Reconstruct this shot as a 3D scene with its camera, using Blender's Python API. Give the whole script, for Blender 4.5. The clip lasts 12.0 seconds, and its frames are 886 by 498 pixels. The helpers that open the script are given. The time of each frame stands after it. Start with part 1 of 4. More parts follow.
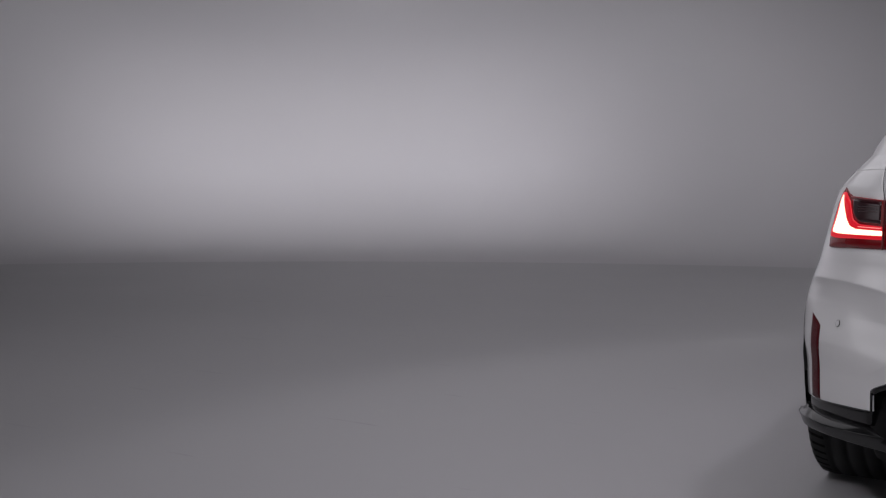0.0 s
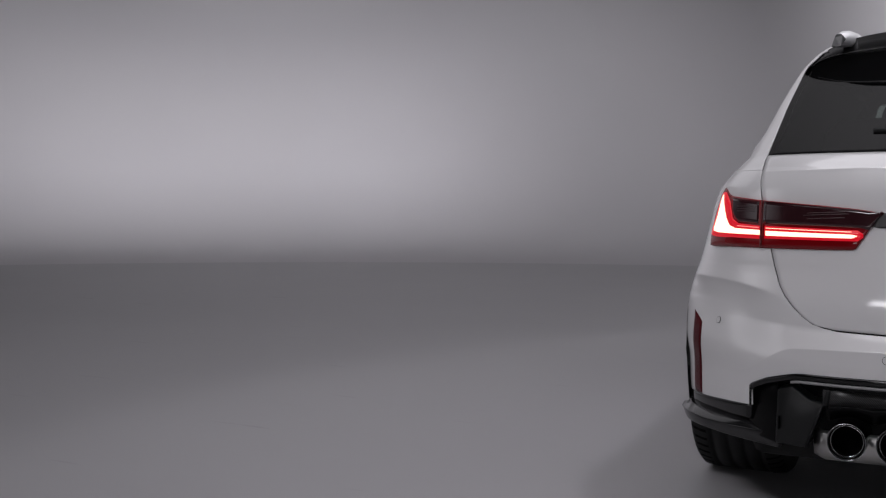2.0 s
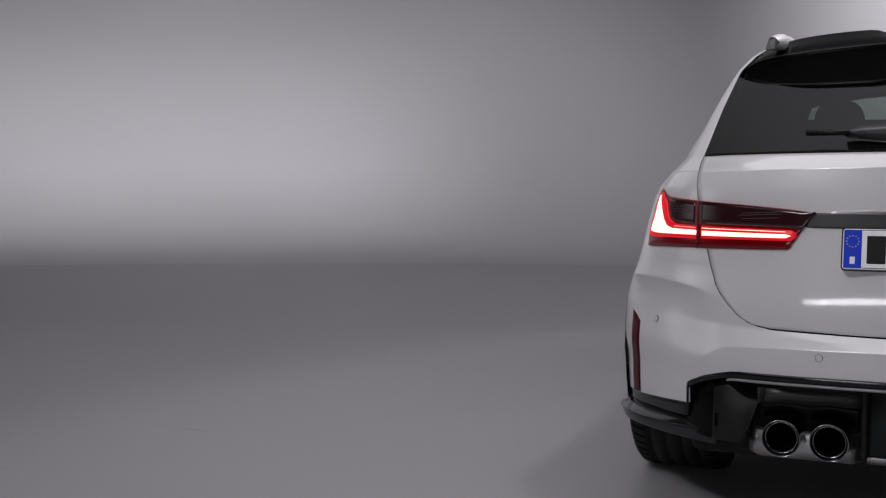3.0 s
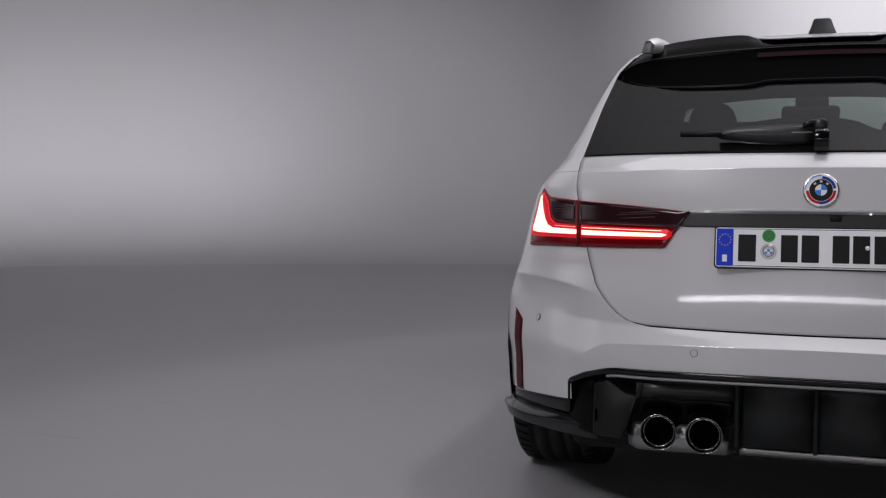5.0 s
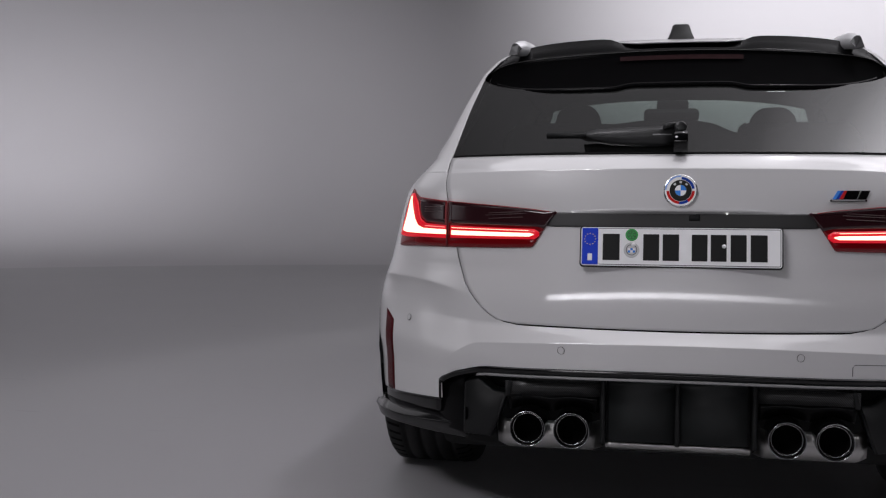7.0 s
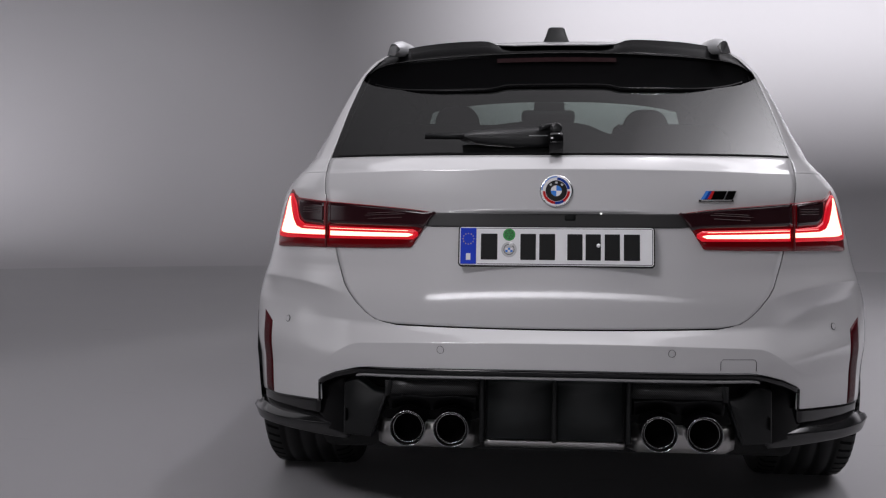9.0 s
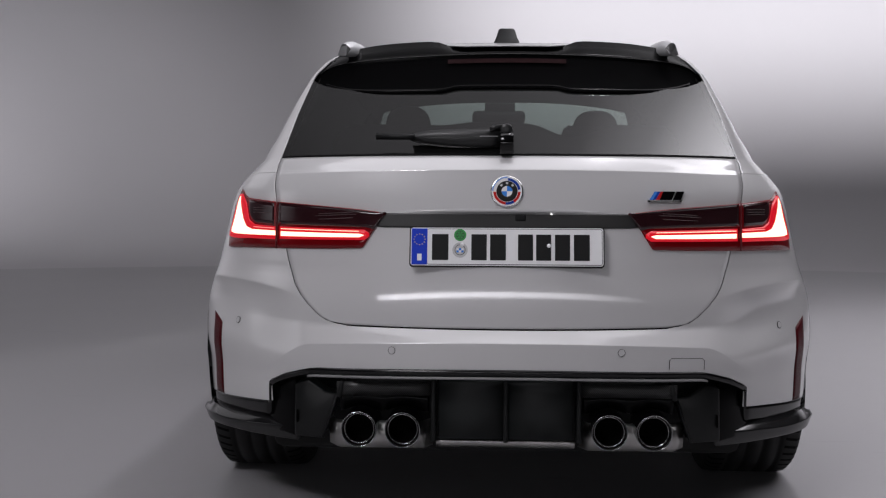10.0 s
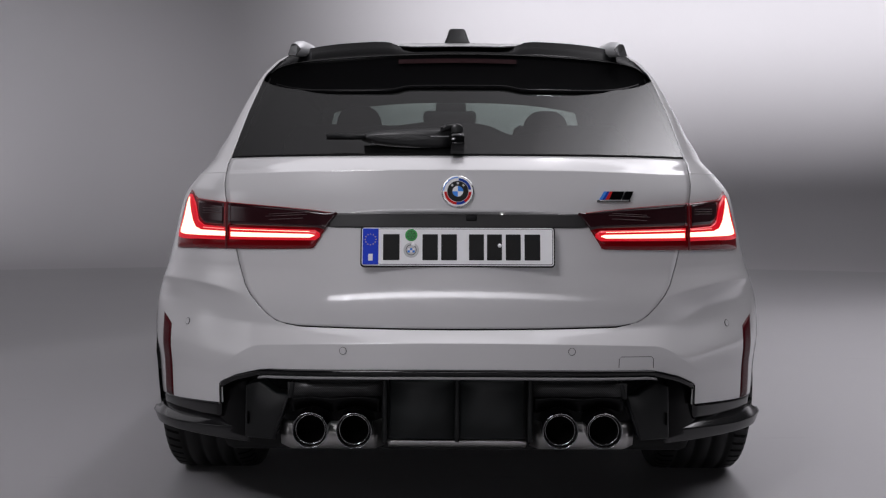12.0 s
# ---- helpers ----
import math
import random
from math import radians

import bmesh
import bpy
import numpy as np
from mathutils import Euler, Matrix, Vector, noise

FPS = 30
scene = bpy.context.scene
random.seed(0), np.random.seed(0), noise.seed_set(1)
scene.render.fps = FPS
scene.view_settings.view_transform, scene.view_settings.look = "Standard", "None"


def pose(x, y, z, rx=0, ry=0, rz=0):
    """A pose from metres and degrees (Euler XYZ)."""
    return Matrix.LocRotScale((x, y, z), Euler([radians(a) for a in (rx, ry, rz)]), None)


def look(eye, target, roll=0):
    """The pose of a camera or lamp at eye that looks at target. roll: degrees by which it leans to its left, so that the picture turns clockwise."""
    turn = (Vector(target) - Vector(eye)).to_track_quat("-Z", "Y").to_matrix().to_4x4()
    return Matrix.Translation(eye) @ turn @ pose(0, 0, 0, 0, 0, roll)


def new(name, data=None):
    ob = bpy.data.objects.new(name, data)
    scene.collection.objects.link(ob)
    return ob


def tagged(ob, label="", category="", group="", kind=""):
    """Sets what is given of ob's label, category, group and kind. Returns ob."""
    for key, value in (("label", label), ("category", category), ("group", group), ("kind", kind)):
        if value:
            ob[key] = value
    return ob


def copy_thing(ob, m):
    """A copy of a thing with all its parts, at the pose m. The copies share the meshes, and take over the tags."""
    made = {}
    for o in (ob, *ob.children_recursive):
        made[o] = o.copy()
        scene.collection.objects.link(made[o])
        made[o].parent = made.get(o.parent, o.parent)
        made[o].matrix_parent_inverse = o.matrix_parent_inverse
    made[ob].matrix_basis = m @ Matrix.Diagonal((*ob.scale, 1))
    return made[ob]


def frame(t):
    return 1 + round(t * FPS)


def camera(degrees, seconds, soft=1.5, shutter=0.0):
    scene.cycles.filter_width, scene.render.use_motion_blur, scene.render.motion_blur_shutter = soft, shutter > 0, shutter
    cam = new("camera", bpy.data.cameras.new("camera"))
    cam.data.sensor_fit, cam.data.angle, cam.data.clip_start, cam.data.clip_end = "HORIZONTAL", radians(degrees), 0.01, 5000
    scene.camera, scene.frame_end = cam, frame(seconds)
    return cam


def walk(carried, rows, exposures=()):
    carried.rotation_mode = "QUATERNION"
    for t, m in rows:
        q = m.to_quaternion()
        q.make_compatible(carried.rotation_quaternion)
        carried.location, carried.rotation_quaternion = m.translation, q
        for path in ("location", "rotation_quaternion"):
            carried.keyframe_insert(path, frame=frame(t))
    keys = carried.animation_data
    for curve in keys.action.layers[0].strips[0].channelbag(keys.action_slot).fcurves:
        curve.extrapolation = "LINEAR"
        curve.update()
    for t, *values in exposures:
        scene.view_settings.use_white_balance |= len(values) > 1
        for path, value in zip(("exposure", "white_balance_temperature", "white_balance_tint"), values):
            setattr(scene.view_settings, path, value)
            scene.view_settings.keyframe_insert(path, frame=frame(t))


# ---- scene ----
# camera on its tripod: it turns from the empty studio to the car
cam = camera(43.81, 12.0, soft=1.25)
ROWS = [
    # seconds, x, y, z, pitch, lean, yaw
    (0, -0.047, -2.973, 0.927, -2.894, 0.385, 32.832),
    (0.5, -0.046, -2.972, 0.927, -2.890, 0.374, 31.519),
    (1, -0.045, -2.971, 0.927, -2.880, 0.371, 30.165),
    (1.5, -0.044, -2.970, 0.927, -2.866, 0.377, 28.740),
    (2, -0.043, -2.969, 0.927, -2.853, 0.387, 27.225),
    (2.5, -0.042, -2.968, 0.928, -2.842, 0.379, 25.793),
    (3, -0.041, -2.967, 0.928, -2.824, 0.373, 24.170),
    (5, -0.035, -2.964, 0.928, -2.781, 0.318, 18.237),
    (5.5, -0.034, -2.965, 0.928, -2.760, 0.276, 16.662),
    (6, -0.032, -2.965, 0.929, -2.747, 0.239, 15.004),
    (6.5, -0.031, -2.965, 0.929, -2.739, 0.229, 13.371),
    (7, -0.029, -2.966, 0.929, -2.738, 0.241, 11.591),
    (7.5, -0.028, -2.966, 0.929, -2.729, 0.248, 9.841),
    (9.5, -0.022, -2.967, 0.930, -2.705, 0.227, 4.117),
    (10, -0.022, -2.968, 0.931, -2.701, 0.224, 2.892),
    (10.5, -0.021, -2.968, 0.931, -2.693, 0.218, 1.943),
    (11, -0.021, -2.969, 0.931, -2.691, 0.207, 1.191),
    (11.5, -0.020, -2.969, 0.931, -2.691, 0.190, 0.668),
    (12, -0.020, -2.970, 0.931, -2.691, 0.168, 0.383),
]
walk(cam, [(t, pose(x, y, z, 90 + pitch, -lean, yaw)) for t, x, y, z, pitch, lean, yaw in ROWS])

# ---- light ----
world = bpy.data.worlds.new("studio_dark")
world.use_nodes = True
world.node_tree.nodes["Background"].inputs[0].default_value = (0.02, 0.02, 0.021, 1)
world.node_tree.nodes["Background"].inputs[1].default_value = 0.5
scene.world = world
scene.view_settings.exposure = -0.12


def area(name, eye, target, sx, sy, power, colour=(1, 1, 1)):
    lamp = bpy.data.lights.new(name, "AREA")
    lamp.shape, lamp.size, lamp.size_y, lamp.energy, lamp.color = "RECTANGLE", sx, sy, power, colour
    ob = new(name, lamp)
    ob.matrix_world = look(eye, target)
    return ob


def spot(name, eye, target, power, degrees, blend, radius, colour=(1, 1, 1)):
    lamp = bpy.data.lights.new(name, "SPOT")
    lamp.energy, lamp.spot_size, lamp.spot_blend, lamp.shadow_soft_size, lamp.color = power, radians(degrees), blend, radius, colour
    ob = new(name, lamp)
    ob.matrix_world = look(eye, target)
    return ob


TINT = (1.0, 0.975, 1.035)
area("overhead_softbox", (0.6, -0.2, 5.4), (0.6, -0.2, 0), 10.6, 2.4, 157, TINT)
area("front_softbox", (-3.5, 9.0, 5.6), (-3.5, 9.0, 0), 18.0, 9.0, 230, TINT)
area("side_softbox", (8.3, 2.8, 5.2), (7.9, 2.8, 0), 4.2, 6.0, 285, TINT).data.spread = radians(100)
scrim = area("overhead_scrim", (0.15, 2.4, 5.2), (0.15, 2.4, 0), 10.3, 4.0, 590, TINT)
scrim.data.use_nodes = True  # brightest at one end
nt = scrim.data.node_tree
ramp, geo, sep = nt.nodes.new("ShaderNodeValToRGB"), nt.nodes.new("ShaderNodeNewGeometry"), nt.nodes.new("ShaderNodeSeparateXYZ")
nt.links.new(geo.outputs["Parametric"], sep.inputs[0])
nt.links.new(sep.outputs[0], ramp.inputs[0])
nt.links.new(ramp.outputs[0], nt.nodes["Emission"].inputs["Strength"])
ramp.color_ramp.elements[0].color, ramp.color_ramp.elements[1].color = (0.03, 0.03, 0.03, 1), (1, 1, 1, 1)
for u, v in ((0.485, 0.07), (0.60, 0.10), (0.72, 0.30), (0.825, 0.70), (0.93, 1.0)):
    ramp.color_ramp.elements.new(u).color = (v, v, v, 1)
area("key_softbox", (-3.4, -4.7, 5.6), (-0.3, 0, 0.85), 2.6, 1.4, 10.5, TINT).data.spread = radians(36)
spot("ceiling_spot", (1.8, 0.8, 6.9), (2.07, 0.8, 0), 340, 80, 0.05, 0.28, TINT)
area("corner_softbox", (-7.2, -0.3, 2.1), (-0.7, 0.15, 0.65), 3.2, 2.8, 0.75, TINT).data.spread = radians(30)
# row of low strips turned to the car; its far end fades out
for k, power in enumerate((0.30, 0.30, 0.30, 0.29, 0.28, 0.26, 0.23, 0.19, 0.14, 0.09, 0.05, 0.02)):
    x = -5.1 + 1.0 * k
    area("strip_softbox", (x, -7.0, 1.3), (0.12 * x, 0, 0.85), 1.0, 0.36, power, TINT).data.spread = radians(32)
for name, eye, target, wide, power, spread in (
    ("wall_lamp_low", (-6.6, 5.7, 5.4), (-11.9, 11.9, 1.3), 8.5, 48, 38),
    ("wall_lamp_left", (-6.6, 5.7, 5.4), (-11.9, 11.9, 3.2), 14.5, 150, 78),
    ("wall_lamp_middle", (-2.4, 7.6, 5.6), (-3.6, 16.0, 1.2), 7.0, 23, 58),
    ("wall_lamp_right", (3.3, 8.4, 5.6), (5.0, 15.6, 4.4), 12.8, 300, 48),
):
    area(name, eye, target, wide, 0.4, power, TINT).data.spread = radians(spread)

# ---- materials ----
def material(name, colour, rough=0.5, metal=0.0, coat=0.0, vary=0.04, scale=6.0, bump_size=0.0, bump_scale=400.0, rough_vary=0.05, spec=0.5):
    m = bpy.data.materials.new(name)
    m.use_nodes = True
    nt = m.node_tree
    p = nt.nodes["Principled BSDF"]
    p.inputs["Roughness"].default_value, p.inputs["Metallic"].default_value = rough, metal
    p.inputs["Specular IOR Level"].default_value = spec
    p.inputs["Coat Weight"].default_value, p.inputs["Coat Roughness"].default_value = coat, 0.08
    co = nt.nodes.new("ShaderNodeTexCoord")
    n = nt.nodes.new("ShaderNodeTexNoise")
    n.inputs["Scale"].default_value, n.inputs["Detail"].default_value = scale, 6
    nt.links.new(co.outputs["Object"], n.inputs["Vector"])
    r = nt.nodes.new("ShaderNodeMapRange")
    r.inputs[1].default_value, r.inputs[2].default_value, r.inputs[3].default_value, r.inputs[4].default_value = 0.3, 0.7, 1 - vary, 1 + vary
    nt.links.new(n.outputs["Fac"], r.inputs[0])
    v = nt.nodes.new("ShaderNodeVectorMath")
    v.operation = "SCALE"
    v.inputs[0].default_value = colour
    nt.links.new(r.outputs[0], v.inputs["Scale"])
    nt.links.new(v.outputs[0], p.inputs["Base Color"])
    if rough_vary:
        q = nt.nodes.new("ShaderNodeMapRange")
        q.inputs[1].default_value, q.inputs[2].default_value = 0.3, 0.7
        q.inputs[3].default_value, q.inputs[4].default_value = max(0.02, rough - rough_vary), rough + rough_vary
        nt.links.new(n.outputs["Fac"], q.inputs[0])
        nt.links.new(q.outputs[0], p.inputs["Roughness"])
    if bump_size:
        g = nt.nodes.new("ShaderNodeTexNoise")
        g.inputs["Scale"].default_value, g.inputs["Detail"].default_value = bump_scale, 3
        nt.links.new(co.outputs["Object"], g.inputs["Vector"])
        b = nt.nodes.new("ShaderNodeBump")
        b.inputs["Strength"].default_value, b.inputs["Distance"].default_value = 1.0, bump_size
        nt.links.new(g.outputs["Fac"], b.inputs["Height"])
        nt.links.new(b.outputs[0], p.inputs["Normal"])
    return m


def glow(name, colour, strength):
    m = bpy.data.materials.new(name)
    m.use_nodes = True
    p = m.node_tree.nodes["Principled BSDF"]
    p.inputs["Base Color"].default_value = (*[0.2 * c for c in colour], 1)
    p.inputs["Roughness"].default_value = 0.3
    p.inputs["Emission Color"].default_value, p.inputs["Emission Strength"].default_value = (*colour, 1), strength
    return m


def tinted_glass(name, tint, rough=0.02, haze=0.0, sheen=0.10):
    """Thin glass: tinted see-through, mirror sheen by Fresnel, and a faint painted-in haze."""
    m = bpy.data.materials.new(name)
    m.use_nodes = True
    nt = m.node_tree
    nt.nodes.remove(nt.nodes["Principled BSDF"])
    a, b, d = nt.nodes.new("ShaderNodeBsdfTransparent"), nt.nodes.new("ShaderNodeBsdfGlossy"), nt.nodes.new("ShaderNodeBsdfDiffuse")
    a.inputs[0].default_value, b.inputs["Roughness"].default_value = (*tint, 1), rough
    d.inputs[0].default_value = (0.5, 0.5, 0.5, 1)
    mix, haze_mix = nt.nodes.new("ShaderNodeMixShader"), nt.nodes.new("ShaderNodeMixShader")
    lw, pw, f = nt.nodes.new("ShaderNodeLayerWeight"), nt.nodes.new("ShaderNodeMath"), nt.nodes.new("ShaderNodeMath")
    lw.inputs["Blend"].default_value = 0.5
    pw.operation, f.operation = "POWER", "MULTIPLY_ADD"
    pw.inputs[1].default_value, f.inputs[1].default_value, f.inputs[2].default_value = 5.0, 0.85, sheen
    nt.links.new(lw.outputs["Facing"], pw.inputs[0])
    nt.links.new(pw.outputs[0], f.inputs[0])
    co, n, r = nt.nodes.new("ShaderNodeTexCoord"), nt.nodes.new("ShaderNodeTexNoise"), nt.nodes.new("ShaderNodeMapRange")
    n.inputs["Scale"].default_value = 5
    nt.links.new(co.outputs["Object"], n.inputs["Vector"])
    nt.links.new(n.outputs["Fac"], r.inputs[0])
    # a pale diffuse share stands in for the ceiling's reflected haze
    r.inputs[3].default_value, r.inputs[4].default_value = haze * 0.85, haze * 1.15
    nt.links.new(r.outputs[0], haze_mix.inputs[0])
    nt.links.new(a.outputs[0], haze_mix.inputs[1])
    nt.links.new(d.outputs[0], haze_mix.inputs[2])
    for i, o in enumerate((f.outputs[0], haze_mix.outputs[0], b.outputs[0])):
        nt.links.new(o, mix.inputs[i])
    nt.links.new(mix.outputs[0], nt.nodes["Material Output"].inputs[0])
    return m


PAINT = material("grey_white_paint", (0.555, 0.55, 0.555), 0.34, 0.0, 1.0, 0.012, 3.0, 0.00002, 900, 0.02)
PAINT.node_tree.nodes["Principled BSDF"].inputs["Coat IOR"].default_value = 1.75
GLOSS_BLACK = material("gloss_black_plastic", (0.003, 0.003, 0.0033), 0.10, 0, 0.0, 0.1, 8, rough_vary=0.03, spec=0.42)
WING_BLACK = material("painted_black_spoiler", (0.002, 0.002, 0.0022), 0.24, 0, 0.0, 0.1, 8, rough_vary=0.03, spec=0.08)
BLADE_BLACK = material("blade_black_plastic", (0.010, 0.010, 0.0105), 0.12, 0, 0.0, 0.1, 8, rough_vary=0.03, spec=0.55)
SATIN_BLACK = material("satin_black_plastic", (0.006, 0.0065, 0.0067), 0.5, 0, 0, 0.1, 12, 0.0002, 700, spec=0.22)
PANEL_BLACK = material("teal_black_plastic", (0.0105, 0.012, 0.012), 0.5, 0, 0, 0.1, 12, 0.0002, 700, spec=0.3)
POD_BLACK = material("moulded_black_plastic", (0.006, 0.0064, 0.0066), 0.34, 0, 0, 0.1, 12, 0.0001, 700, spec=0.28)
MATT_BLACK = material("unlit_black_plastic", (0.004, 0.004, 0.004), 0.85, 0, 0, 0.2, 9)
FACE_BLACK = material("grained_black_plastic", (0.0016, 0.0016, 0.0018), 0.7, 0, 0, 0.1, 12, spec=0.015)
# near-black colour for the shade inside the tail pipes and the pod's slot
DEEP_BLACK = material("recess_black", (0.0015, 0.0015, 0.0015), 0.95, spec=0.05)
STRIP = material("dark_grey_plastic", (0.017, 0.0165, 0.0165), 0.5, 0, 0, 0.1, 10)
RUBBER = material("tyre_rubber", (0.008, 0.008, 0.0083), 0.72, 0, 0, 0.25, 14, 0.0004, 300)
LIP_GREY = material("pale_satin_grey", (0.20, 0.20, 0.202), 0.42, 0, 0, 0.08, 12)
SEAM = material("seal_rubber", (0.002, 0.002, 0.002), 0.7, spec=0.1)
STEEL = material("brushed_exhaust_steel", (0.36, 0.352, 0.345), 0.34, 1.0, 0, 0.12, 10, 0.0001, 300)
CHROME = material("dark_chrome", (0.45, 0.45, 0.46), 0.12, 1.0, 0, 0.03, 5)
ALU = material("satin_aluminium", (0.62, 0.62, 0.63), 0.25, 1.0, 0, 0.03, 5)
GLASS = tinted_glass("privacy_glass", (0.40, 0.46, 0.435), 0.06, 0.015, 0.14)
SIDE_GLASS = tinted_glass("dark_side_glass", (0.006, 0.0065, 0.0065), 0.03, 0.0)
CLEAR = tinted_glass("windscreen_glass", (0.72, 0.80, 0.76))
LEATHER = material("black_leather", (0.009, 0.009, 0.009), 0.8, 0, 0, 0.2, 30, 0.0006, 200, spec=0.08)
RED_LENS = material("red_lamp_lens", (0.10, 0.001, 0.003), 0.15, 0, 0.15, 0.05, 10, spec=0.3)
RED_LENS.node_tree.nodes["Principled BSDF"].inputs["Emission Color"].default_value = (1, 0.01, 0.025, 1)
RED_LENS.node_tree.nodes["Principled BSDF"].inputs["Emission Strength"].default_value = 0.022
SMOKE_LENS = material("smoked_lamp_lens", (0.022, 0.0065, 0.0085), 0.12, 0, 0.3, 0.1, 20)
DARK_RED = material("dark_red_reflector", (0.055, 0.002, 0.005), 0.35, 0, 0.0, 0.15, 60, 0.0004, 500, spec=0.10)
BRAKE_LENS = material("unlit_brake_lens", (0.016, 0.004, 0.005), 0.4, 0, 0, 0.2, 60, spec=0.08)
LENS_LINE = material("lens_reflex", (0.05, 0.028, 0.03), 0.35)
JOINT = material("lamp_joint_red", (0.10, 0.003, 0.006), 0.4)
RAIL = material("rail_aluminium", (0.66, 0.66, 0.67), 0.46, 0.45)
# the rail's aluminium again, darkened for the shade on its end face
RAIL_SHADE = material("rail_aluminium_shade", (0.055, 0.055, 0.056), 0.42, 0.2)
ARM_BLACK = material("wiper_plastic", (0.012, 0.0123, 0.0126), 0.36, 0, 0, 0.1, 12, 0.0001, 700, spec=0.5)
LED = glow("lit_led_strip", (1.0, 0.50, 0.36), 2.9)
LED_PINK = glow("pink_led_line", (1.0, 0.30, 0.28), 1.2)
LED_RIM = glow("faint_red_rim", (1.0, 0.008, 0.03), 0.045)
LED_EDGE = glow("red_led_glow", (1.0, 0.004, 0.022), 0.55)
PLATE_WHITE = material("plate_white_foil", (0.80, 0.80, 0.81), 0.4, 0, 0.2, 0.03, 20)
PLATE_BLUE = material("plate_blue_foil", (0.006, 0.04, 0.50), 0.45, spec=0.25)
SILVER_FOIL = material("silver_foil", (0.50, 0.50, 0.50), 0.5)
PLATE_BLACK = material("plate_black_ink", (0.006, 0.006, 0.006), 0.5, spec=0.25)
YELLOW = material("yellow_ink", (0.75, 0.55, 0.03), 0.5)
WHITE = material("white_enamel", (0.78, 0.78, 0.79), 0.25)
BLUE = material("blue_enamel", (0.05, 0.22, 0.68), 0.2)
PALE_BLUE = material("pale_blue_enamel", (0.22, 0.36, 0.75), 0.25)
NAVY = material("navy_enamel", (0.015, 0.05, 0.30), 0.2)
RED = material("red_enamel", (0.50, 0.02, 0.02), 0.2)
GREEN_FOIL = material("green_foil", (0.03, 0.30, 0.06), 0.45)


def studio_paint():
    """Matt grey studio paint: faint clouds of touch-up and thin scuff marks."""
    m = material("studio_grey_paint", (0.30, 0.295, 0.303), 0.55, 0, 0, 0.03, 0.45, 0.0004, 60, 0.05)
    nt = m.node_tree
    p = nt.nodes["Principled BSDF"]
    base = p.inputs["Base Color"].links[0].from_socket
    co, mp, n, r = (nt.nodes.new(k) for k in ("ShaderNodeTexCoord", "ShaderNodeMapping", "ShaderNodeTexNoise", "ShaderNodeMapRange"))
    mp.inputs["Rotation"].default_value, mp.inputs["Scale"].default_value = (0, 0, 0.5), (1.2, 9.0, 1.2)
    n.inputs["Scale"].default_value, n.inputs["Detail"].default_value = 1.6, 2
    nt.links.new(co.outputs["Object"], mp.inputs["Vector"])
    nt.links.new(mp.outputs[0], n.inputs["Vector"])
    r.inputs[1].default_value, r.inputs[2].default_value, r.inputs[3].default_value, r.inputs[4].default_value = 0.70, 0.78, 1.0, 0.86
    nt.links.new(n.outputs["Fac"], r.inputs[0])
    v = nt.nodes.new("ShaderNodeVectorMath")
    v.operation = "SCALE"
    nt.links.new(base, v.inputs[0])
    nt.links.new(r.outputs[0], v.inputs["Scale"])
    nt.links.new(v.outputs[0], p.inputs["Base Color"])
    return m


STUDIO = studio_paint()
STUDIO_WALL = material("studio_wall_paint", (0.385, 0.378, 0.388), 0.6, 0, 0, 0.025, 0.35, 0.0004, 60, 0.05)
DRAPE = material("black_drape", (0.02, 0.02, 0.021), 0.95, 0, 0, 0.2, 3, spec=0.1)
CEILING = material("dark_ceiling_paint", (0.03, 0.03, 0.03), 0.9)


def carbon():
    m = material("carbon_weave", (0.02, 0.02, 0.021), 0.35, 0, 0.0, 0.05, 8, spec=0.3)
    nt = m.node_tree
    co = nt.nodes.new("ShaderNodeTexCoord")
    w = nt.nodes.new("ShaderNodeTexWave")
    w.bands_direction, w.inputs["Scale"].default_value = "DIAGONAL", 110
    nt.links.new(co.outputs["Object"], w.inputs["Vector"])
    r = nt.nodes.new("ShaderNodeMapRange")
    r.inputs[3].default_value, r.inputs[4].default_value = 0.002, 0.045
    nt.links.new(w.outputs["Fac"], r.inputs[0])
    nt.links.new(r.outputs[0], nt.nodes["Principled BSDF"].inputs["Base Color"])
    return m


CARBON = carbon()


# car plan: x across, y forward from the number plate, z up
LEVELS = [  # z, y at the middle, half width at the flank, corner depth, corner squareness
    (0.20, 0.02, 0.937, 0.62, 1.95),
    (0.33, -0.03, 0.953, 0.66, 1.95),
    (0.42, -0.050, 0.960, 0.69, 1.95),
    (0.50, -0.056, 0.969, 0.70, 2.00),
    (0.56, -0.055, 0.970, 0.70, 2.00),
    (0.583, -0.0530, 0.968, 0.69, 2.00),
    (0.610, -0.0535, 0.964, 0.685, 2.00),
    (0.630, -0.0533, 0.959, 0.682, 2.00),
    (0.650, -0.0524, 0.953, 0.678, 2.00),
    (0.670, -0.0510, 0.945, 0.674, 2.00),
    (0.690, -0.0490, 0.937, 0.67, 2.00),
    (0.710, -0.0465, 0.929, 0.665, 2.00),
    (0.730, -0.0433, 0.922, 0.66, 2.01),
    (0.750, -0.0397, 0.916, 0.656, 2.035),
    (0.80, -0.0294, 0.903, 0.65, 2.10),
    (0.84, -0.0212, 0.893, 0.645, 2.155),
    (0.88, -0.0130, 0.883, 0.64, 2.21),
    (0.95, 0.0013, 0.857, 0.62, 2.30),
    (0.985, 0.0085, 0.829, 0.60, 2.30),
    (1.000, 0.0116, 0.815, 0.59, 2.30),
    (1.0045, 0.0126, 0.811, 0.585, 2.30),
    (1.0068, 0.0142, 0.807, 0.58, 2.30),
    (1.045, 0.0500, 0.768, 0.54, 2.30),
]


